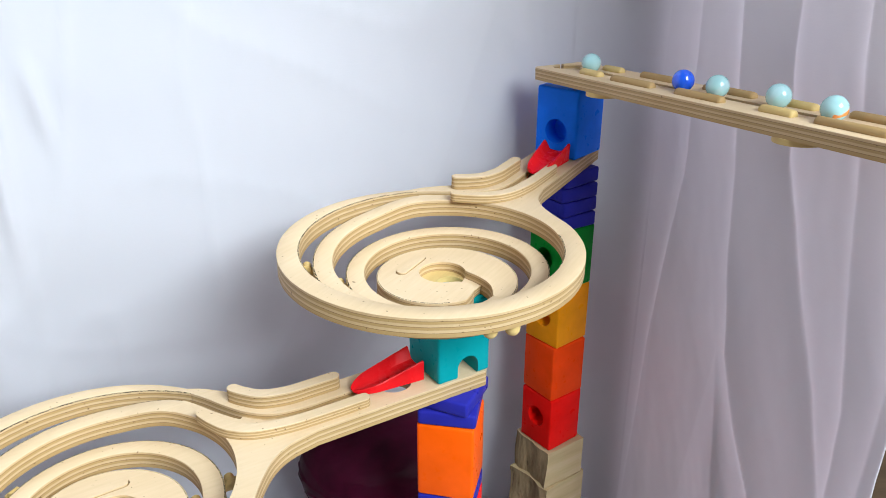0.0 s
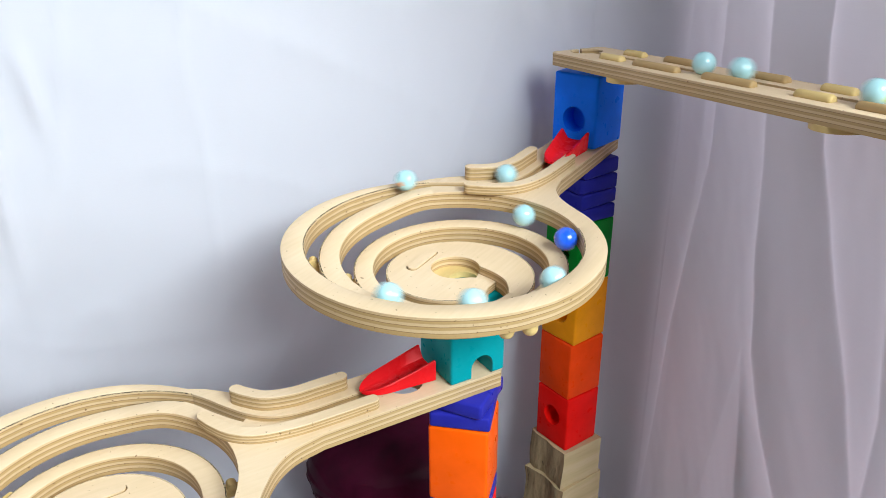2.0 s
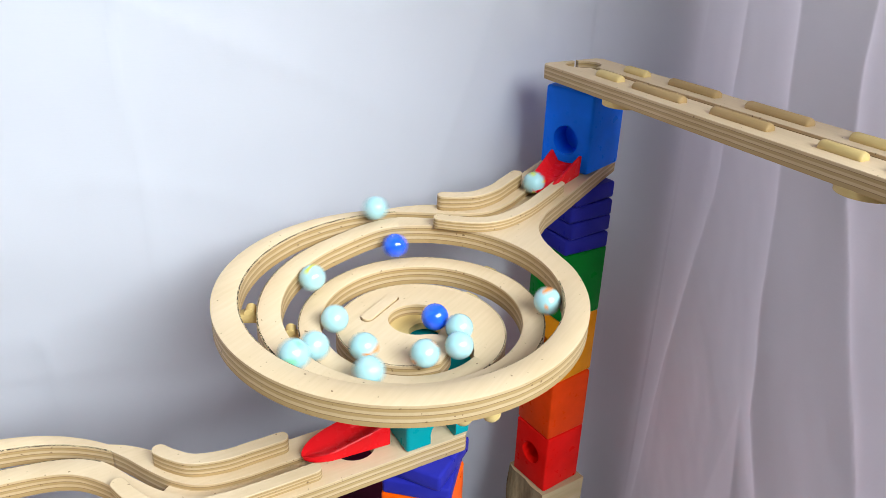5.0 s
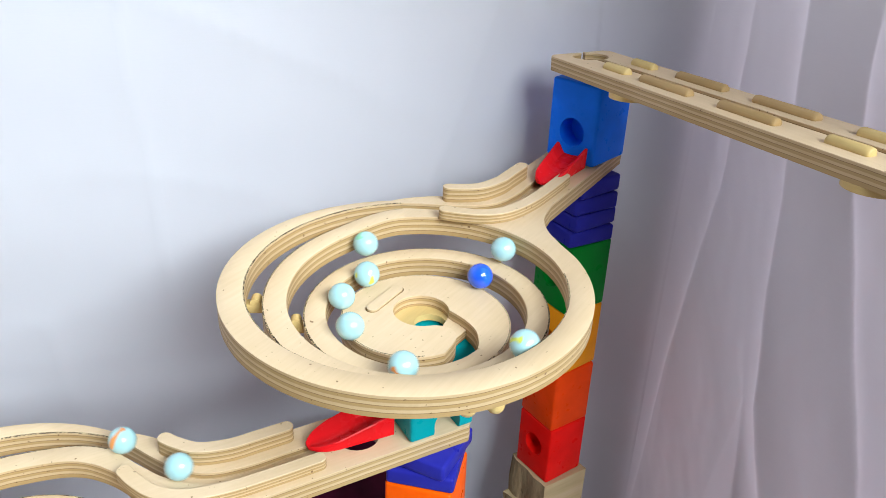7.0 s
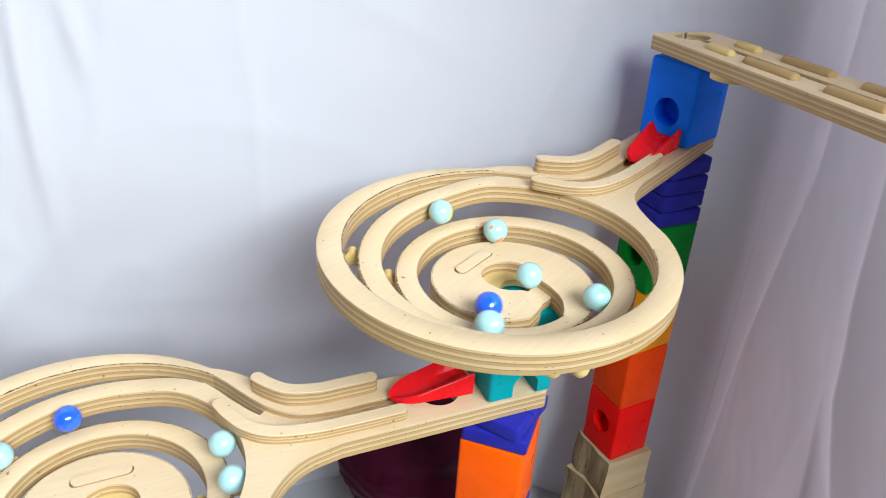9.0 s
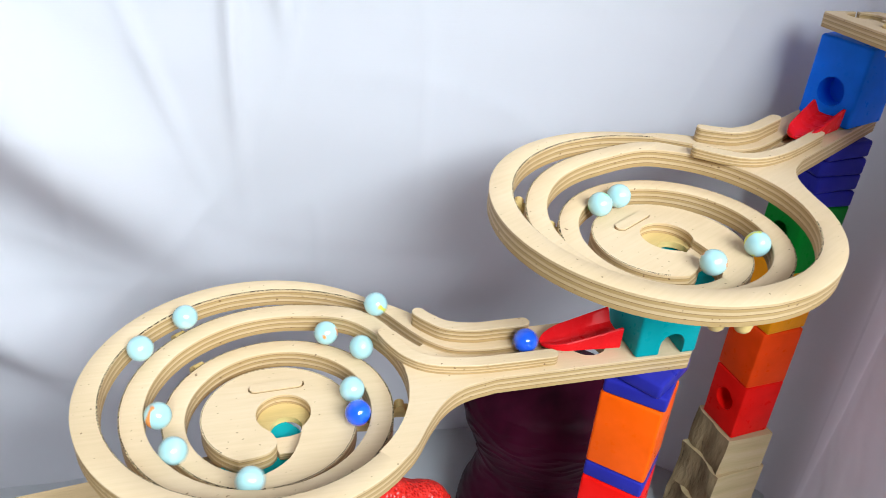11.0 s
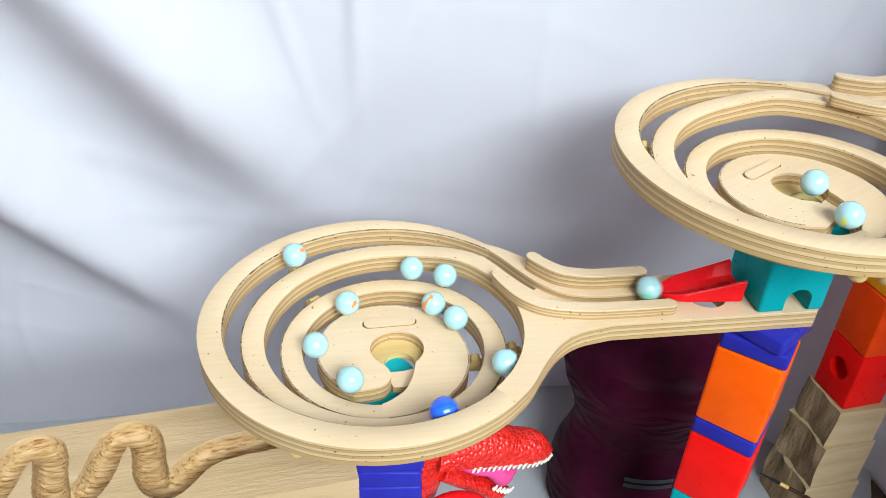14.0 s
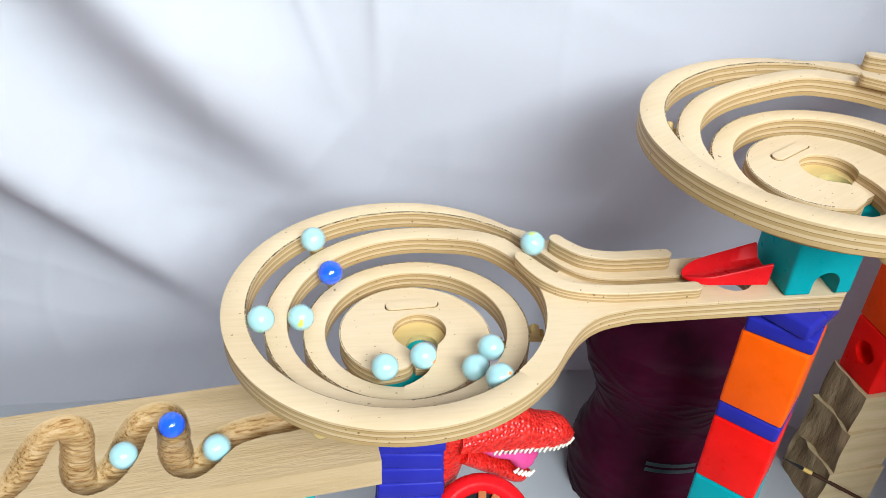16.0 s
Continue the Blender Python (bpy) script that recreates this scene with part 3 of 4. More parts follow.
SPLIT = mat("split_weathered_wood", (0.3, 0.2, 0.12), 0.85, 0.15, split_nodes)


def rough_block(x, y, z0, z1, w, d, yaw, label, seed):
    bm = bmesh.new()
    box(bm, w, d, z1 - z0, pose(0, 0, (z1 - z0) / 2))
    bmesh.ops.subdivide_edges(bm, edges=bm.edges, cuts=9, use_grid_fill=True)
    for v in bm.verts:
        k = noise.noise((v.co.x * 60 + seed, v.co.y * 60, v.co.z * 25)) * 0.0025
        if abs(v.co.x) > w / 2 - 1e-4:
            v.co.x += k * (2.2 if v.co.x < 0 else 0.5)
        if abs(v.co.y) > d / 2 - 1e-4:
            v.co.y += k * 0.25
    bm.normal_update()
    for f in bm.faces:
        f.material_index = 1 if f.normal.x < -0.7 else 0
    ob = part("wood_offcut", bm, PINE, smooth=30)
    ob.data.materials.append(SPLIT)
    return tagged(placed(ob, pose(x, y, z0 + Z0, 0, 0, yaw)), label, "wood block", "wooden offcuts")


zt = WOOD_TOP
for i, (h, w, yaw) in enumerate(((0.045, 0.052, 34), (0.055, 0.056, 38), (0.06, 0.060, 35))):
    z1 = zt - 0.0003
    zt -= h
    z0 = max(zt, -Z0)
    if z1 - z0 > 0.005:
        rough_block(CX + 0.001, CY + 0.001, z0, z1, w, w, yaw, "rough sawn pale wooden offcut with a split edge", i * 7.0)

# ---- top rail ----
ux = Vector((0.4365, -0.8976, 0.0616)).normalized()
uy = Vector((0.8992, 0.4375, 0.0039)).normalized()
uz = ux.cross(uy)
RAIL_END, NOTCH, RT = -0.0125, 0.004, 0.0105
RAILM = Matrix(((ux[0], uy[0], uz[0], 0.0855), (ux[1], uy[1], uz[1], 0.7014), (ux[2], uy[2], uz[2], 0.4608 + Z0), (0, 0, 0, 1)))
RW, RL = 0.052, 0.56
rail = thing("zigzag_rail", RAILM, "birch plywood zigzag rail with dowel bumpers", "marble track")
bm = bmesh.new()
lay = bm.verts.layers.float.new("depth")
flat(bm, lay, [(RAIL_END, 0.004), (RAIL_END + 0.004, 0), (RL, 0), (RL, RW / 2 - 0.003), (NOTCH + 0.015, RW / 2 - 0.003), *circle(NOTCH, RW / 2, 0.0135, 24, -13, -180), (NOTCH - 0.0135, RW / 2 + 0.001), (RAIL_END, RW / 2 + 0.001)], 0, thick=RT)
flat(bm, lay, [(RAIL_END, RW / 2 + 0.004), (NOTCH - 0.0128, RW / 2 + 0.004), *circle(NOTCH, RW / 2, 0.0135, 24, 162, 13), (NOTCH + 0.015, RW / 2 + 0.003), (RL, RW / 2 + 0.003), (RL, RW), (RAIL_END + 0.004, RW), (RAIL_END, RW - 0.004)], 0, thick=RT)
part("board", bm, PLY, rail, smooth=35)
bm = bmesh.new()
lay = bm.verts.layers.float.new("depth")
flat(bm, lay, [(NOTCH + 0.017, RW / 2 - 0.003), (RL, RW / 2 - 0.003), (RL, RW / 2 + 0.003), (NOTCH + 0.017, RW / 2 + 0.003)], -0.0035, thick=0.006)
part("groove_floor", bm, PLY, rail)


def brown_nodes(nodes, links, b):
    wood_nodes(nodes, links, b)
    plain = b.inputs["Base Color"].links[0].from_socket
    links.new(mix(nodes, links, 1.0, plain, (0.78, 0.66, 0.50), "MULTIPLY"), b.inputs["Base Color"])


TAN_DOWEL = mat("tan_dowel_wood", (0.52, 0.36, 0.2), 0.55, 0.3, brown_nodes)


def dowel(x0, x1, y, r, material):
    """A half-sunk dowel lying along the rail, with rounded ends."""
    bm = bmesh.new()
    rings = []
    for x, k in ((x0, 0.70), (x0 + 0.0006, 0.90), (x0 + 0.002, 1.0), (x1 - 0.002, 1.0), (x1 - 0.0006, 0.90), (x1, 0.70)):
        rings.append([(x, y + r * k * math.cos(a), 0.0006 + r * k * math.sin(a)) for a in np.linspace(0, 2 * math.pi, 20, endpoint=False)])
    loops = [[bm.verts.new(p) for p in ring] for ring in rings]
    for a, b in zip(loops, loops[1:]):
        for k in range(20):
            bm.faces.new((a[k], a[(k + 1) % 20], b[(k + 1) % 20], b[k]))
    bm.faces.new(loops[0])
    bm.faces.new(loops[-1])
    part("bumper", bm, material, rail, "" if material is PEG else "tan dowel bumper", smooth=50)


for k in range(3):
    for x0, x1, y in ((0.0425, 0.0690, 0.0140), (0.0860, 0.1340, 0.0125), (0.1600, 0.2045, 0.0125), (0.0390, 0.0630, 0.0400), (0.0870, 0.1325, 0.0410), (0.1580, 0.2055, 0.0405)):
        if x1 + 0.1935 * k < RL:
            dowel(x0 + 0.1935 * k, x1 + 0.1935 * k, y, 0.0037, PEG if x1 - x0 < 0.03 else TAN_DOWEL)
for x in (0.074, 0.267, 0.46):
    bm = bmesh.new()
    rod(bm, 0.0165, 0.0038, pose(x, 0.0160, -RT - 0.0018), 32)
    part("foot_disc", bm, PEG, rail, smooth=40)

# ---- carved outlet rail ----
OUT = pose(-0.2005, 0.309, 0.208 + Z0, 0, 0, 217.8)
OW, OL, OT = 0.080, 0.42, 0.021
BEND = [(0.0, -0.0195), (0.0065, -0.0235), (0.0103, -0.034), (0.0118, -0.049), (0.0150, -0.0605), (0.0215, -0.0650), (0.0295, -0.0625), (0.0350, -0.052), (0.0395, -0.036), (0.0460, -0.0245)]
WAVE = curve([(-0.02, -0.0435), (0.02, -0.0435), (0.045, -0.0430), (0.063, -0.0415), (0.0755, -0.0385), (0.0845, -0.0325), (0.0915, -0.0245)]
             + [(0.0985 + 0.0535 * k + x, y) for k in range(6) for x, y in BEND], 7)
WN = np.array(WAVE)


def groove_depth(x, y):
    d = math.sqrt(((WN - (x, y)) ** 2).sum(1).min())
    d += 0.0004 * noise.noise((x * 160, y * 160, 1.0))
    if d >= 0.0094:
        return 0.0
    round_ = 0.0112 * math.sqrt(max(0.0, 1 - (d / 0.0094) ** 3))
    return round_ + 0.0006 * noise.noise((x * 120, y * 520, 3.0))


NX, NY = 640, 150
bm = bmesh.new()
cols = []
for i in range(NX + 1):
    x = -0.0075 + OL * i / NX
    cols.append([bm.verts.new((x, -OW * j / NY, -groove_depth(x, -OW * j / NY))) for j in range(NY + 1)])
for a, b in zip(cols, cols[1:]):
    for j in range(NY):
        bm.faces.new((a[j], a[j + 1], b[j + 1], b[j]))
low = [[bm.verts.new((v.co.x, v.co.y, -OT)) for v in line] for line in ([c[0] for c in cols], [c[-1] for c in cols])]
for k, line in ((0, low[0]), (-1, low[1])):
    for i in range(NX):
        bm.faces.new((cols[i][k], cols[i + 1][k], line[i + 1], line[i]))
bm.faces.new([low[0][0], low[0][-1], low[1][-1], low[1][0]])
bm.faces.new([*cols[0], low[1][0], low[0][0]])
bm.faces.new([*cols[-1], low[1][-1], low[0][-1]])
board = part("carved_rail", bm, CARVED, smooth=45)
cut = board.data.attributes.new("carved", "FLOAT", "POINT")
cut.data.foreach_set("value", [min(1.0, max(0.0, -v.co.z / 0.003)) if v.co.z > -OT + 0.001 else 0.0 for v in board.data.vertices])
tagged(placed(board, OUT), "solid pine rail with a carved meandering groove", "marble track")
block(-0.262, 0.300, 0.208 - OT - BH, 38, TEAL, "teal wooden tower block under the carved rail")

# ---- dark figure and toy dinosaur ----
def maroon_nodes(nodes, links, b):
    vec = mapped(nodes, links, (1, 1, 0.6))
    v = nodes.new("ShaderNodeTexVoronoi")
    v.inputs["Scale"].default_value = 30
    links.new(vec, v.inputs["Vector"])
    c = ramp(nodes, links, noise_tex(nodes, links, vec, 18, 4), [(0.3, (0.016, 0.001, 0.005)), (0.7, (0.060, 0.003, 0.018))])
    links.new(c, b.inputs["Base Color"])
    bump(nodes, links, b, v.outputs[0], 0.30, 0.003)


MAROON = mat("dark_maroon_plastic", (0.05, 0.006, 0.014), 0.50, 0.07, maroon_nodes)


def lathe(bm, profile, sx=1.0, sy=1.0, n=48):
    rings = [[bm.verts.new((sx * r * math.cos(2 * math.pi * k / n), sy * r * math.sin(2 * math.pi * k / n), z)) for k in range(n)] for r, z in profile]
    for a, b in zip(rings, rings[1:]):
        for k in range(n):
            bm.faces.new((a[k], a[(k + 1) % n], b[(k + 1) % n], b[k]))
    bm.faces.new(rings[0])
    bm.faces.new(rings[-1])
    return bm


prof = curve([(0.078, 0.001), (0.082, 0.03), (0.080, 0.07), (0.066, 0.115), (0.066, 0.135), (0.074, 0.160), (0.083, 0.182), (0.084, 0.200), (0.074, 0.219), (0.045, 0.231), (0.012, 0.234)], 16)
bm = lathe(bmesh.new(), [tuple(p) for p in prof], 0.95, 0.8, 120)
for v in bm.verts:
    a = math.atan2(v.co.y, v.co.x)
    row = v.co.z / 0.0165 + 0.45 * math.sin(5 * a + 1.7 * math.floor(v.co.z / 0.0165)) + 0.5 * noise.noise((v.co.x * 22, v.co.y * 22, v.co.z * 12))
    k = (row % 1.0) ** 2.5
    f = 1 + 0.020 * k + 0.008 * noise.noise((v.co.x * 60, v.co.y * 60, v.co.z * 60))
    v.co.x, v.co.y = v.co.x * f, v.co.y * f
fig = part("figure_body", bm, MAROON, smooth=60)
tagged(placed(fig, pose(-0.062, 0.640, 0.0, 0, 0, 20)), "dark maroon toy figure with scaly relief", "toy figure")
for z0, z1 in ((0.091, 0.096), (0.099, 0.104)):
    bm = bmesh.new()
    for i in range(9):
        a0 = radians(-104 + 4.5 * i)
        for z in (z0, z1):
            bm.verts.new((0.0795 * 0.95 * math.cos(a0), 0.0795 * 0.8 * math.sin(a0), z))
    bm.verts.ensure_lookup_table()
    for i in range(8):
        bm.faces.new([bm.verts[k] for k in (2 * i, 2 * i + 2, 2 * i + 3, 2 * i + 1)])
    bmesh.ops.solidify(bm, geom=bm.faces[:], thickness=-0.002)
    part("band", bm, mat("dull_teal_foil", (0.05, 0.085, 0.09), 0.3, 0.5), fig, "dull teal shiny band")


def scale_nodes(nodes, links, b):
    vec = mapped(nodes, links, (1, 1, 1))
    v = nodes.new("ShaderNodeTexVoronoi")
    v.inputs["Scale"].default_value = 330
    links.new(vec, v.inputs["Vector"])
    c = ramp(nodes, links, v.outputs[0], [(0.15, (0.50, 0.004, 0.003)), (0.80, (0.72, 0.025, 0.015))])
    links.new(c, b.inputs["Base Color"])
    bump(nodes, links, b, v.outputs[0], 0.9, 0.0015)


SCALES = mat("red_scaly_rubber", (0.65, 0.02, 0.01), 0.38, 0.5, scale_nodes)
PINK = paint("pink_rubber", (0.72, 0.07, 0.26), 0.35)
IVORY = paint("ivory_teeth", (0.80, 0.74, 0.62), 0.35)
DARK = paint("black_plastic", (0.015, 0.014, 0.016), 0.4)
RUST = paint("rust_orange_plastic", (0.42, 0.12, 0.04), 0.4)


def loft(bm, rings):
    vs = [[bm.verts.new(p) for p in ring] for ring in rings]
    for a, b in zip(vs, vs[1:]):
        for k in range(len(a)):
            bm.faces.new((a[k], a[(k + 1) % len(a)], b[(k + 1) % len(b)], b[k]))
    bm.faces.new(vs[0])
    bm.faces.new(vs[-1])
    return bm


DINO = pose(-0.1945, 0.4180, 0.116 + Z0, 0, 15, 40)
dino = thing("toy_dinosaur", DINO, "red rubber toy dinosaur with open toothed jaws", "toy dinosaur")


def head_half(x, length):
    u = x / length
    return 0.021 * (1 - 0.35 * u) * math.sqrt(max(0.02, 1 - max(0, (u - 0.72) / 0.28) ** 2))


rings = []
for i in range(25):
    x = 0.104 * i / 24
    u = i / 24
    w = head_half(x, 0.104)
    top = (0.026 + 0.009 * math.sin(math.pi * min(1, u * 1.5)) + 0.004 * u) * (1 if u < 0.75 else math.sqrt(max(0.05, 1 - ((u - 0.75) / 0.26) ** 2)))
    low = 0.011 if u < 0.98 else 0.014
    rings.append([(x, w * math.cos(t), low + (top - low) * max(0, math.sin(t)) ** 0.7 if math.sin(t) > 0 else low + 0.001 * math.sin(t)) for t in np.linspace(0, 2 * math.pi, 28, endpoint=False)])
part("upper_jaw", loft(bmesh.new(), rings), SCALES, dino, smooth=60)
JAW = pose(0.012, 0, 0.005, 0, 27, 0)
rings = []
for i in range(19):
    u = i / 18
    x = 0.078 * u
    w = 0.018 * (1 - 0.3 * u) * math.sqrt(max(0.03, 1 - max(0, (u - 0.7) / 0.3) ** 2))
    rings.append([(x, w * math.cos(t), -0.006 + (0.006 if math.sin(t) > 0 else 0.010 * (1 - 0.4 * u)) * math.sin(t)) for t in np.linspace(0, 2 * math.pi, 24, endpoint=False)])
bm = loft(bmesh.new(), rings)
bm.transform(JAW)
part("lower_jaw", bm, SCALES, dino, smooth=60)
rings = []
for i in range(15):
    u = i / 14
    w = 0.0180 * (1 - 0.28 * u) * math.sqrt(max(0.05, 1 - max(0, (u - 0.7) / 0.31) ** 2))
    rings.append([(0.069 * u, w * math.cos(t), 0.0062 + 0.0090 * math.sin(t) + 0.0055 * math.sin(3 * u) + 0.0012 * math.sin(u * 14)) for t in np.linspace(0, 2 * math.pi, 16, endpoint=False)])
bm = loft(bmesh.new(), rings)
bm.transform(JAW)
part("tongue", bm, PINK, dino, "pink rubber tongue", smooth=60)
for i in range(17):
    x = 0.030 + 0.070 * i / 16
    for side in (-1, 1):
        bm = bmesh.new()
        w = head_half(x, 0.104) * 0.93
        bmesh.ops.create_cone(bm, cap_ends=True, segments=8, radius1=0.0019, radius2=0.0009, depth=0.0056 + 0.0012 * math.sin(i * 2.1), matrix=pose(x, side * w, 0.0092, 180, 0, 0))
        part("tooth", bm, IVORY, dino, smooth=50)
for i in range(6):
    u = 0.66 + 0.31 * i / 5
    w = 0.018 * (1 - 0.3 * u) * math.sqrt(max(0.03, 1 - max(0, (u - 0.7) / 0.3) ** 2)) * 0.9
    for side in (-1, 1):
        bm = bmesh.new()
        bmesh.ops.create_cone(bm, cap_ends=True, segments=8, radius1=0.0017, radius2=0.0008, depth=0.0050, matrix=JAW @ pose(0.078 * u, side * w, 0.0025))
        part("tooth", bm, IVORY, dino, smooth=50)
bm = bmesh.new()
rings = []
for i in range(14):
    u = i / 13
    c = (0.000 - 0.010 * u, 0.0, 0.020 - 0.232 * u)
    r = 0.016 + 0.010 * u
    rings.append([(c[0] + r * math.cos(t), r * 0.9 * math.sin(t), c[2]) for t in np.linspace(0, 2 * math.pi, 24, endpoint=False)])
part("neck", loft(bm, rings), SCALES, dino, smooth=60)

# red hoop in front of the dinosaur
HOOP = look((-0.1520, 0.385, 0.189), (-0.3142, 0.9683, -0.590))
ring = thing("toy_hoop", HOOP, "red plastic hoop with dark and rust inserts", "toy part")
bm = bmesh.new()
loop = []
for i in range(40):
    a0 = 2 * math.pi * i / 40
    loop.append([bm.verts.new(((0.030 + 0.0072 * math.cos(b0)) * math.cos(a0), (0.030 + 0.0072 * math.cos(b0)) * math.sin(a0), 0.0072 * math.sin(b0))) for b0 in np.linspace(0, 2 * math.pi, 14, endpoint=False)])
for i in range(40):
    for k in range(14):
        bm.faces.new((loop[i][k], loop[i][(k + 1) % 14], loop[(i + 1) % 40][(k + 1) % 14], loop[(i + 1) % 40][k]))
part("rim", bm, RED_PLASTIC, ring, smooth=60)
part("hub", lathe(bmesh.new(), [(0.0265, -0.004), (0.0265, -0.001), (0.009, 0.001)], n=32), DARK, ring, "black plastic hub", smooth=40)
for a0 in (70, 96):
    part("spoke", box(bmesh.new(), 0.023, 0.006, 0.004, pose(0.0145 * math.cos(radians(a0)), 0.0145 * math.sin(radians(a0)), 0.002, 0, 0, a0), 0.001), RUST, ring, "rust orange spoke")
bm = rod(bmesh.new(), 0.006, 0.154, pose(-0.1520, 0.385, 0.079), 16)
bm.transform(HOOP.inverted())
part("stand", bm, DARK, ring)

# fine paint brush leaning beside the rough offcuts
brush = thing("paint_brush", look((0.065, 0.675, 0.066), (0.152, 0.675, 0.044)), "fine paint brush with gold ferrule and dark handle", "brush")
for name, r0, r1, d0, d1, material in (("bristles", 0.0004, 0.0019, 0.0, 0.021, DARK), ("ferrule", 0.0022, 0.0022, 0.021, 0.030, mat("brass", (0.75, 0.48, 0.12), 0.25, 0.5)), ("handle", 0.0021, 0.0012, 0.030, 0.150, paint("dark_varnish", (0.06, 0.025, 0.012), 0.3))):
    bm = bmesh.new()
    bmesh.ops.create_cone(bm, cap_ends=True, segments=14, radius1=r1, radius2=r0, depth=d1 - d0, matrix=pose(0, 0, -(d0 + d1) / 2))
    part(name, bm, material, brush, smooth=50)

# ---- the marbles' way ----
MR = 0.008
TEAL_IN = Vector((C2X - 0.002, C2Y - 0.006, 0.315 + Z0))


def roll_height(t):
    """Height of a marble's middle after t turns of the spiral."""
    if t > 1.2:
        return 0.0076 - min(0.0265, 0.01966 + (t - 1.2) / 0.42 * 0.00684)
    return 0.0076 - (0.0037 * min(1, t / 0.12) + 0.0169 * t - 0.0030 * t * t)


def track_way(track):
    """Points along one spiral track: chute, arm, spiral, mouth and drop hole."""
    pts = [(0.246, -0.008, 0.030), (0.226, -0.008, 0.0265), (0.212, -0.008, 0.0200), (0.195, -0.0078, 0.0160), (0.179, -0.0060, 0.0125)]
    pts += [(q[0], q[1], 0.0066) for q in CHANNEL[1:] if q[0] < 0.172]
    for i in range(1, 256):
        t = 2.55 * i / 255
        q = spiral(t, 0.0006 + 0.0036 * max(0, 1 - t / 0.15))
        z = roll_height(t)
        pts.append((q[0], q[1], z))
    pts += [(q[0], q[1], DISC_Z + 0.006) for q in curve([tuple(spiral(2.55, 0.0006)), (-0.004, -0.0445), (0.0055, -0.0405), (0.0105, -0.0330), (0.0108, -0.0230), (HOLE[0] + 0.0005, -0.012)], 5)[1:]]
    pts += [(HOLE[0], HOLE[1] - 0.003, DISC_Z + 0.001), (HOLE[0], HOLE[1], DISC_Z - 0.012)]
    return [track @ Vector(p) for p in pts]


def rail_y(x):
    return RW / 2 + 0.0035 * math.sin(2 * math.pi * (x - 0.055) / 0.140)


WAY = [RAILM @ Vector((x, rail_y(x), 0.0072)) for x in np.arange(0.55, 0.012, -0.005)]
WAY += [RAILM @ Vector((NOTCH, RW / 2, z)) for z in (0.004, -0.008)]
WAY += [Vector((CX + 0.002, CY, 0.43 + Z0)), Vector((CX, CY, 0.418 + Z0))]
WAY += track_way(T1)
WAY += [TEAL_IN + Vector((0, 0, 0.004)), TEAL_IN]
WAY += track_way(T2)
WAY += [OUT @ Vector((0.012, -0.0495, 0.004)), *[OUT @ Vector((q[0], q[1], -0.0022)) for q in WAVE[14:]]]
WAY = np.array([tuple(p) for p in WAY])
ALONG = np.concatenate([[0], np.cumsum(np.linalg.norm(np.diff(WAY, axis=0), axis=1))])

# ---- marbles ----
def glass_nodes(colour, swirl, amount):
    def nodes_of(nodes, links, b):
        vec = mapped(nodes, links, (1, 1, 1))
        n = noise_tex(nodes, links, vec, 70, 2)
        pale = tuple(min(1, v * 1.12) for v in colour)
        c = ramp(nodes, links, n, [(0.35, colour), (0.65, pale)])
        patch = noise_tex(nodes, links, mapped(nodes, links, (1, 1, 0.35)), 130, 1, 0.4)
        s = ramp(nodes, links, patch, [(0.70 - amount, (0, 0, 0)), (0.73 - amount, (1, 1, 1))])
        c = mix(nodes, links, s, c, swirl)
        links.new(c, b.inputs["Base Color"])
        b.inputs["Subsurface Weight"].default_value = 0.25
        b.inputs["Subsurface Radius"].default_value = (0.003, 0.004, 0.004)
        b.inputs["Coat Weight"].default_value = 0.6
        b.inputs["Coat Roughness"].default_value = 0.03
    return nodes_of


WHITE = (0.36, 0.57, 0.585)
SWIRLS = {"plain": mat("milky_glass", WHITE, 0.12, 0.5, glass_nodes(WHITE, (0.44, 0.63, 0.66), 0.1)),
          "yellow": mat("milky_glass_yellow_swirl", WHITE, 0.12, 0.5, glass_nodes(WHITE, (0.62, 0.66, 0.10), 0.075)),
          "orange": mat("milky_glass_orange_swirl", WHITE, 0.12, 0.5, glass_nodes(WHITE, (0.78, 0.28, 0.07), 0.07)),
          "green": mat("milky_glass_green_swirl", WHITE, 0.12, 0.5, glass_nodes(WHITE, (0.26, 0.62, 0.40), 0.10)),
          "blue": mat("opaque_blue_glass", (0.012, 0.10, 0.72), 0.1, 0.5, glass_nodes((0.012, 0.10, 0.70), (0.02, 0.14, 0.80), 0.15))}


def marble(kind):
    bm = bmesh.new()
    bmesh.ops.create_uvsphere(bm, u_segments=32, v_segments=20, radius=MR)
    ob = part("marble", bm, SWIRLS[kind], smooth=180)
    words = {"plain": "milky pale aqua glass marble", "yellow": "milky pale glass marble with yellow swirl", "orange": "milky pale glass marble with orange swirl",
             "green": "milky pale glass marble with green swirl", "blue": "opaque deep blue glass marble"}
    return tagged(ob, words[kind] + " rolling on the track", "marble", "marbles")


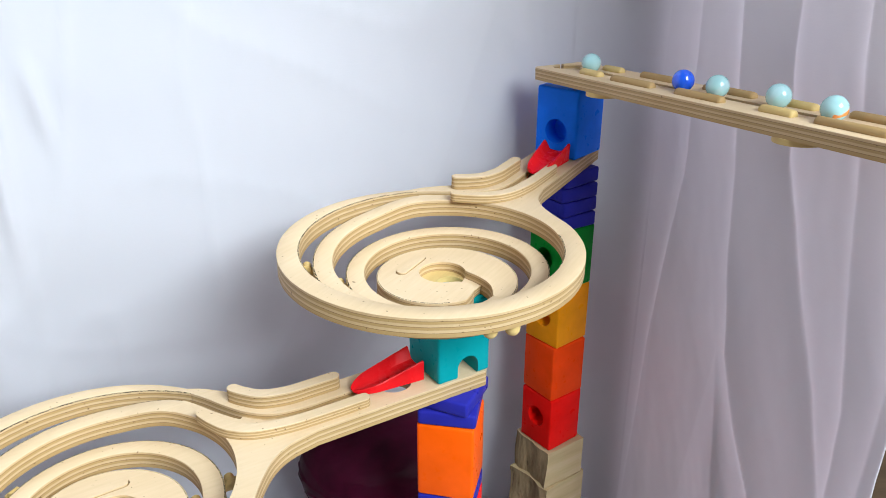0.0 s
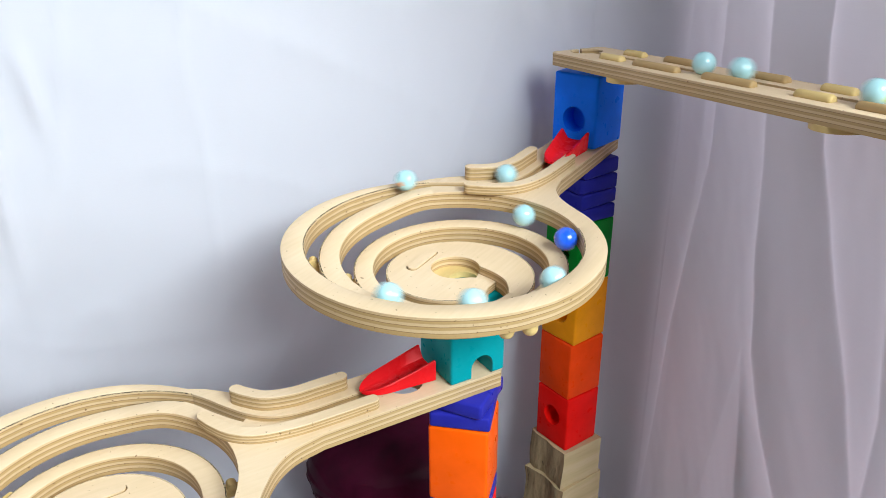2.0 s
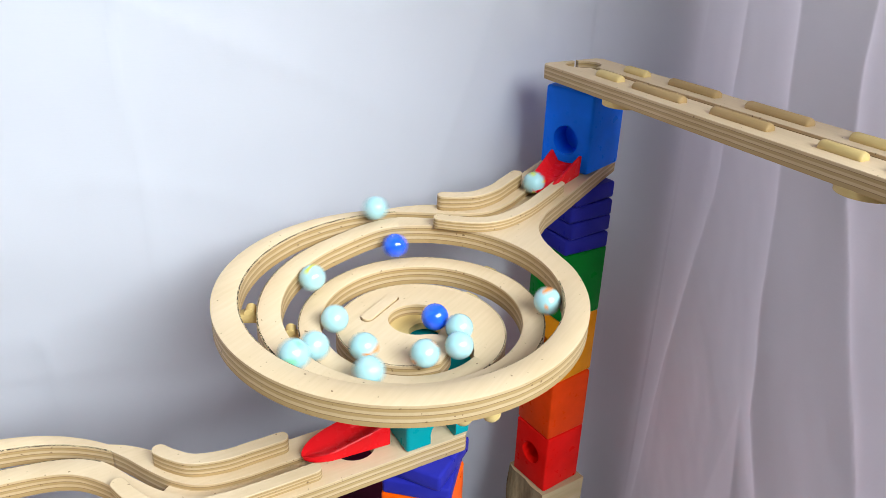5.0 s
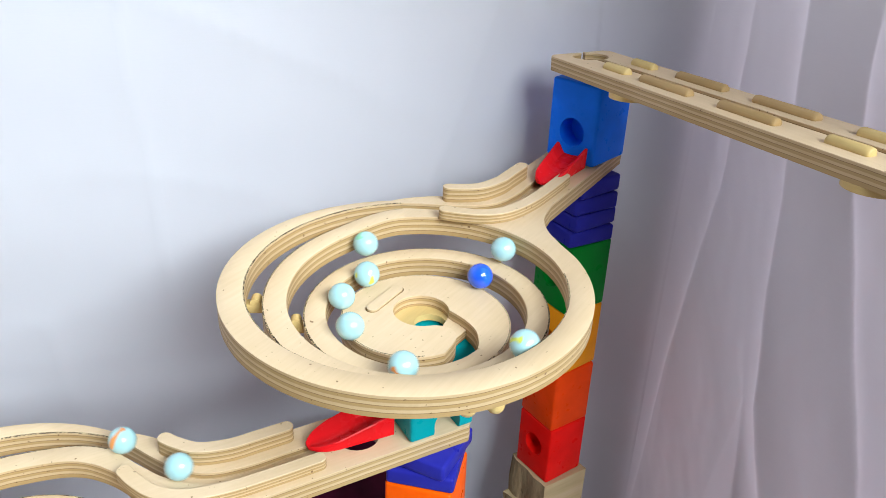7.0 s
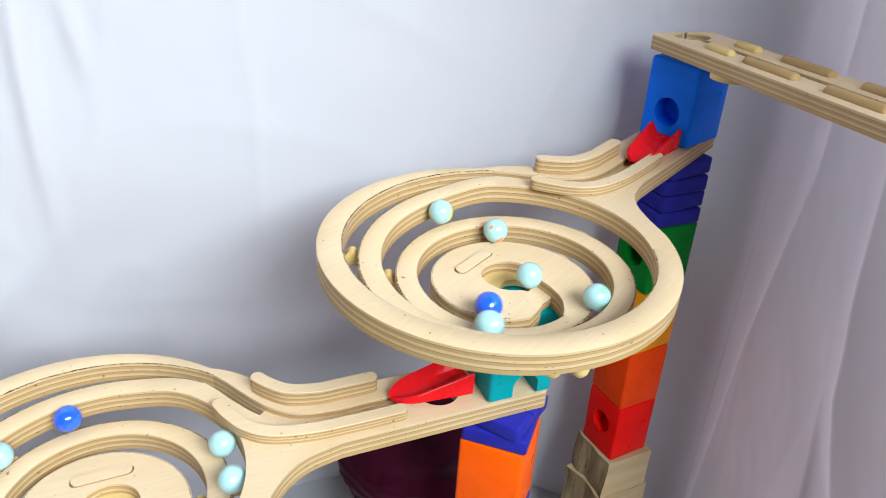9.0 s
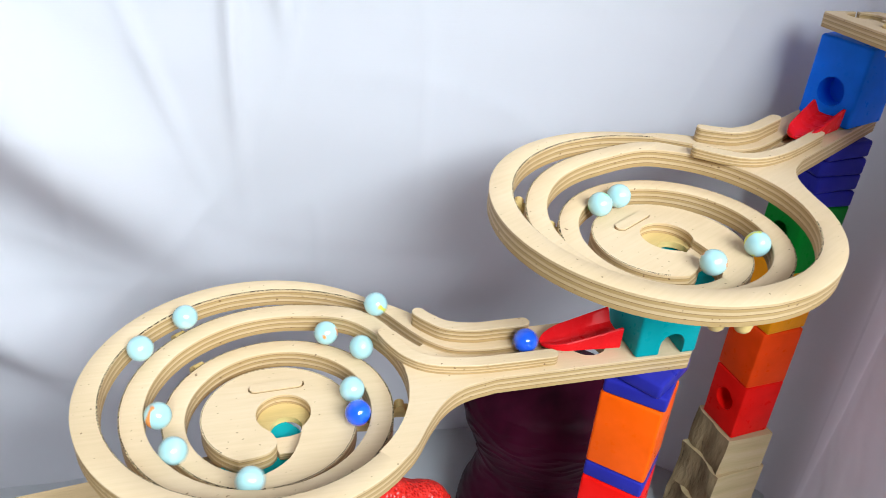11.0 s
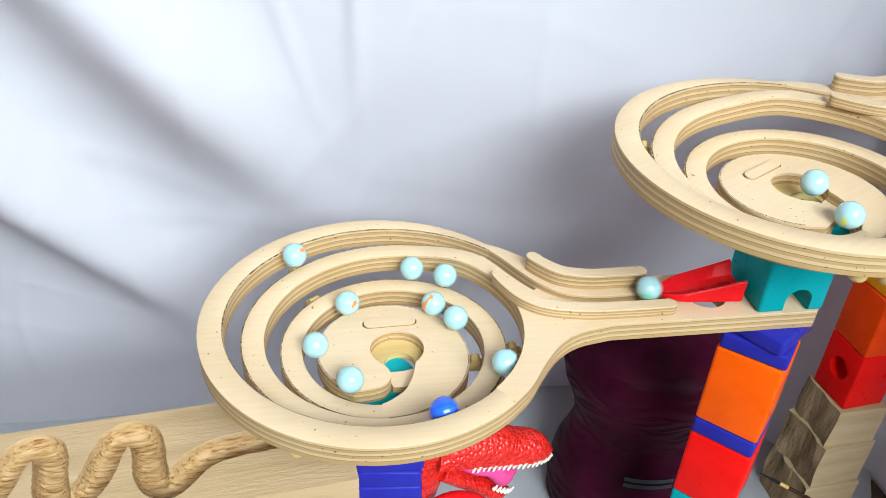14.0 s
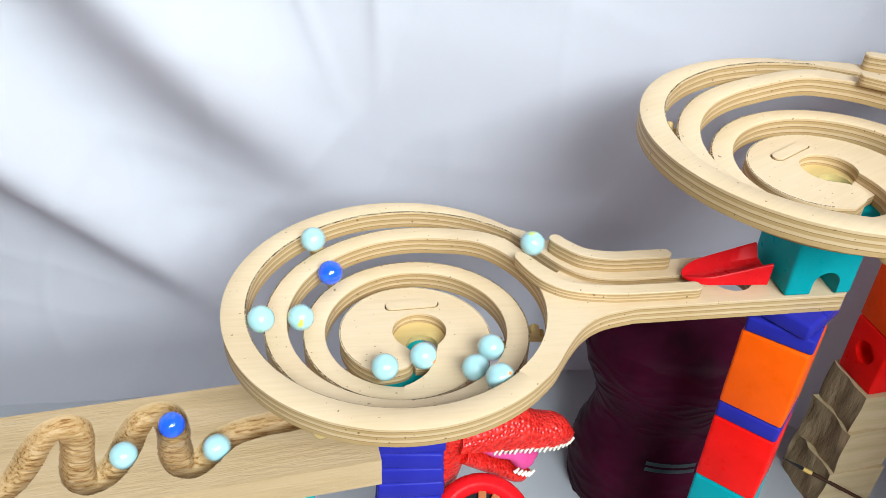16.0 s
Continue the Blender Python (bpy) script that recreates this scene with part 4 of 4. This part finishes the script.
# distance along the way, in millimetres, at times in tenths of a second
RUNS = [
    ("plain", "0 512, 5 728, 10 915, 15 1118, 20 1261, 25 1420, 30 1594, 35 1717, 40 1830, 42 1871, 46 1915, 51 1969, 58 2176, 65 2394, 72 2536, 80 2681, 85 2743, 90 2814, 97 2901, 118 3140, 120 3157, 125 3207, 130 3252, 135 3313, 140 3348, 145 3415, 150 3470, 155 3514, 160 3559"),
    ("blue", "0 398, 5 525, 10 825, 15 1037, 20 1210, 25 1336, 30 1511, 35 1653, 40 1758, 42 1796, 47 1889, 53 1939, 60 2178, 68 2417, 77 2576, 85 2703, 90 2772, 95 2852, 97 2879, 118 3117, 120 3134, 125 3183, 130 3232, 135 3268, 140 3348, 145 3349, 150 3417, 155 3468, 160 3509"),
    ("plain", "0 366, 5 525, 10 753, 15 947, 20 1144, 25 1280, 30 1442, 35 1608, 40 1719, 42 1763, 50 1895, 56 1956, 62 2178, 70 2373, 80 2536, 90 2663, 95 2722, 97 2754, 118 3040, 120 3054, 125 3096, 130 3141, 135 3188, 140 3233, 145 3269, 150 3349, 155 3371, 160 3450"),
    ("plain", "0 317, 5 477, 10 684, 15 878, 20 1084, 25 1242, 30 1389, 35 1564, 40 1700, 42 1748, 51 1889, 58 1967, 65 2208, 75 2417, 90 2632, 95 2684, 97 2710, 118 2994, 120 3010, 125 3059, 130 3099, 135 3146, 140 3194, 145 3241, 150 3278, 155 3353, 160 3369"),
    ("orange", "0 270, 5 439, 10 634, 15 823, 20 1035, 25 1218, 30 1359, 35 1545, 40 1674, 42 1714, 52 1884, 58 1965, 63 2178, 65 2208, 75 2394, 88 2536, 95 2652, 97 2678, 118 2971, 120 2991, 125 3039, 130 3075, 135 3110, 140 3147, 145 3188, 150 3229, 155 3264, 160 3343"),
    ("orange", "0 214, 3 216, 5 270, 10 408, 15 626, 20 828, 25 1039, 30 1224, 35 1367, 40 1551, 42 1622, 53 1868, 58 1915, 63 2055, 65 2094, 70 2172, 75 2244, 85 2417, 97 2554, 118 2825, 120 2853, 125 2923, 130 2987, 135 3043, 140 3087, 145 3134, 150 3183, 155 3232, 160 3269"),
    ("plain", "0 196, 6 198, 10 362, 15 528, 20 749, 25 947, 30 1150, 35 1302, 40 1482, 42 1555, 52 1823, 60 1915, 65 2022, 70 2128, 75 2195, 85 2373, 97 2520, 118 2798, 120 2826, 125 2902, 130 2969, 135 3025, 140 3067, 145 3107, 150 3151, 155 3198, 160 3241"),
    ("plain", "0 177, 12 179, 15 271, 20 405, 25 556, 30 836, 35 1048, 40 1223, 42 1272, 52 1556, 63 1744, 65 1760, 70 1803, 75 1847, 80 1876, 85 1939, 90 1949, 95 2072, 97 2121, 105 2272, 118 2466, 120 2492, 125 2560, 130 2622, 135 2676, 140 2738, 145 2813, 150 2891, 155 2962, 160 3021"),
    ("plain", "0 158, 16 160, 20 371, 25 556, 30 779, 35 983, 40 1178, 42 1243, 52 1518, 63 1712, 65 1726, 70 1770, 75 1811, 80 1854, 85 1902, 90 1949, 95 2021, 97 2072, 107 2263, 118 2434, 120 2459, 125 2533, 130 2600, 135 2658, 140 2714, 145 2784, 150 2866, 155 2937, 160 3001"),
    ("yellow", "0 139, 17 141, 20 271, 25 404, 30 562, 35 820, 40 1050, 42 1130, 52 1453, 63 1675, 65 1690, 70 1740, 75 1784, 80 1834, 85 1871, 90 1911, 95 1916, 97 1924, 104 2076, 112 2212, 118 2323, 120 2350, 125 2428, 130 2495, 135 2557, 140 2612, 145 2661, 150 2715, 155 2781, 160 2859"),
    ("blue", "0 121, 21 123, 25 379, 30 582, 35 797, 40 985, 42 1068, 52 1384, 63 1587, 65 1608, 70 1662, 75 1701, 80 1748, 85 1789, 90 1837, 95 1873, 97 1900, 103 1915, 110 2064, 118 2211, 120 2240, 125 2325, 130 2413, 135 2486, 140 2556, 145 2620, 150 2676, 155 2737, 160 2813"),
    ("orange", "0 105, 21 107, 25 299, 30 445, 35 648, 40 847, 42 926, 52 1251, 63 1435, 65 1456, 70 1523, 75 1580, 80 1636, 85 1674, 90 1712, 95 1755, 97 1768, 110 1879, 118 1918, 120 1948, 125 2103, 130 2175, 135 2247, 140 2320, 145 2398, 150 2463, 155 2525, 160 2579"),
    ("green", "0 87, 29 90, 35 428, 40 627, 42 721, 50 1015, 63 1278, 65 1296, 70 1357, 75 1426, 80 1488, 85 1551, 90 1601, 95 1647, 97 1663, 118 1818, 120 1834, 125 1871, 130 1908, 135 1949, 140 2060, 145 2153, 150 2235, 155 2318, 160 2408"),
    ("plain", "0 69, 33 72, 40 411, 42 485, 50 823, 56 1035, 63 1188, 65 1211, 70 1262, 75 1315, 80 1379, 85 1450, 90 1522, 95 1586, 97 1623, 118 1800, 120 1817, 125 1855, 130 1876, 135 1912, 140 1918, 145 2073, 150 2162, 155 2240, 160 2323"),
    ("yellow", "0 50, 35 52, 40 336, 42 390, 50 689, 57 910, 63 1045, 65 1073, 70 1141, 75 1209, 80 1260, 85 1310, 90 1370, 95 1441, 97 1476, 118 1697, 120 1711, 125 1756, 130 1793, 135 1842, 140 1876, 145 1915, 150 1919, 155 2063, 160 2158"),
]


def motions():
    for kind, run in RUNS:
        at = smooth_keys([tuple(float(v) for v in k.split()) for k in run.split(",")])
        ob = marble(kind)
        spin = Matrix.Rotation(random.uniform(0, 6), 3, Vector((0.3, 0.5, 0.8)).normalized())
        rows, last = [], None
        for i in range(161):
            s = at(i) / 1000
            p = Vector([np.interp(s, ALONG, WAY[:, k]) for k in range(3)])
            if last is not None and (p - last).length > 1e-5:
                v = p - last
                spin = Matrix.Rotation(min(1.2, v.length / MR * 0.2), 3, Vector((-v.y, v.x, 0.001)).normalized()) @ spin
            last = p
            rows.append((i / 10, Matrix.Translation(p) @ spin.to_4x4()))
        walk(ob, rows)


motions()
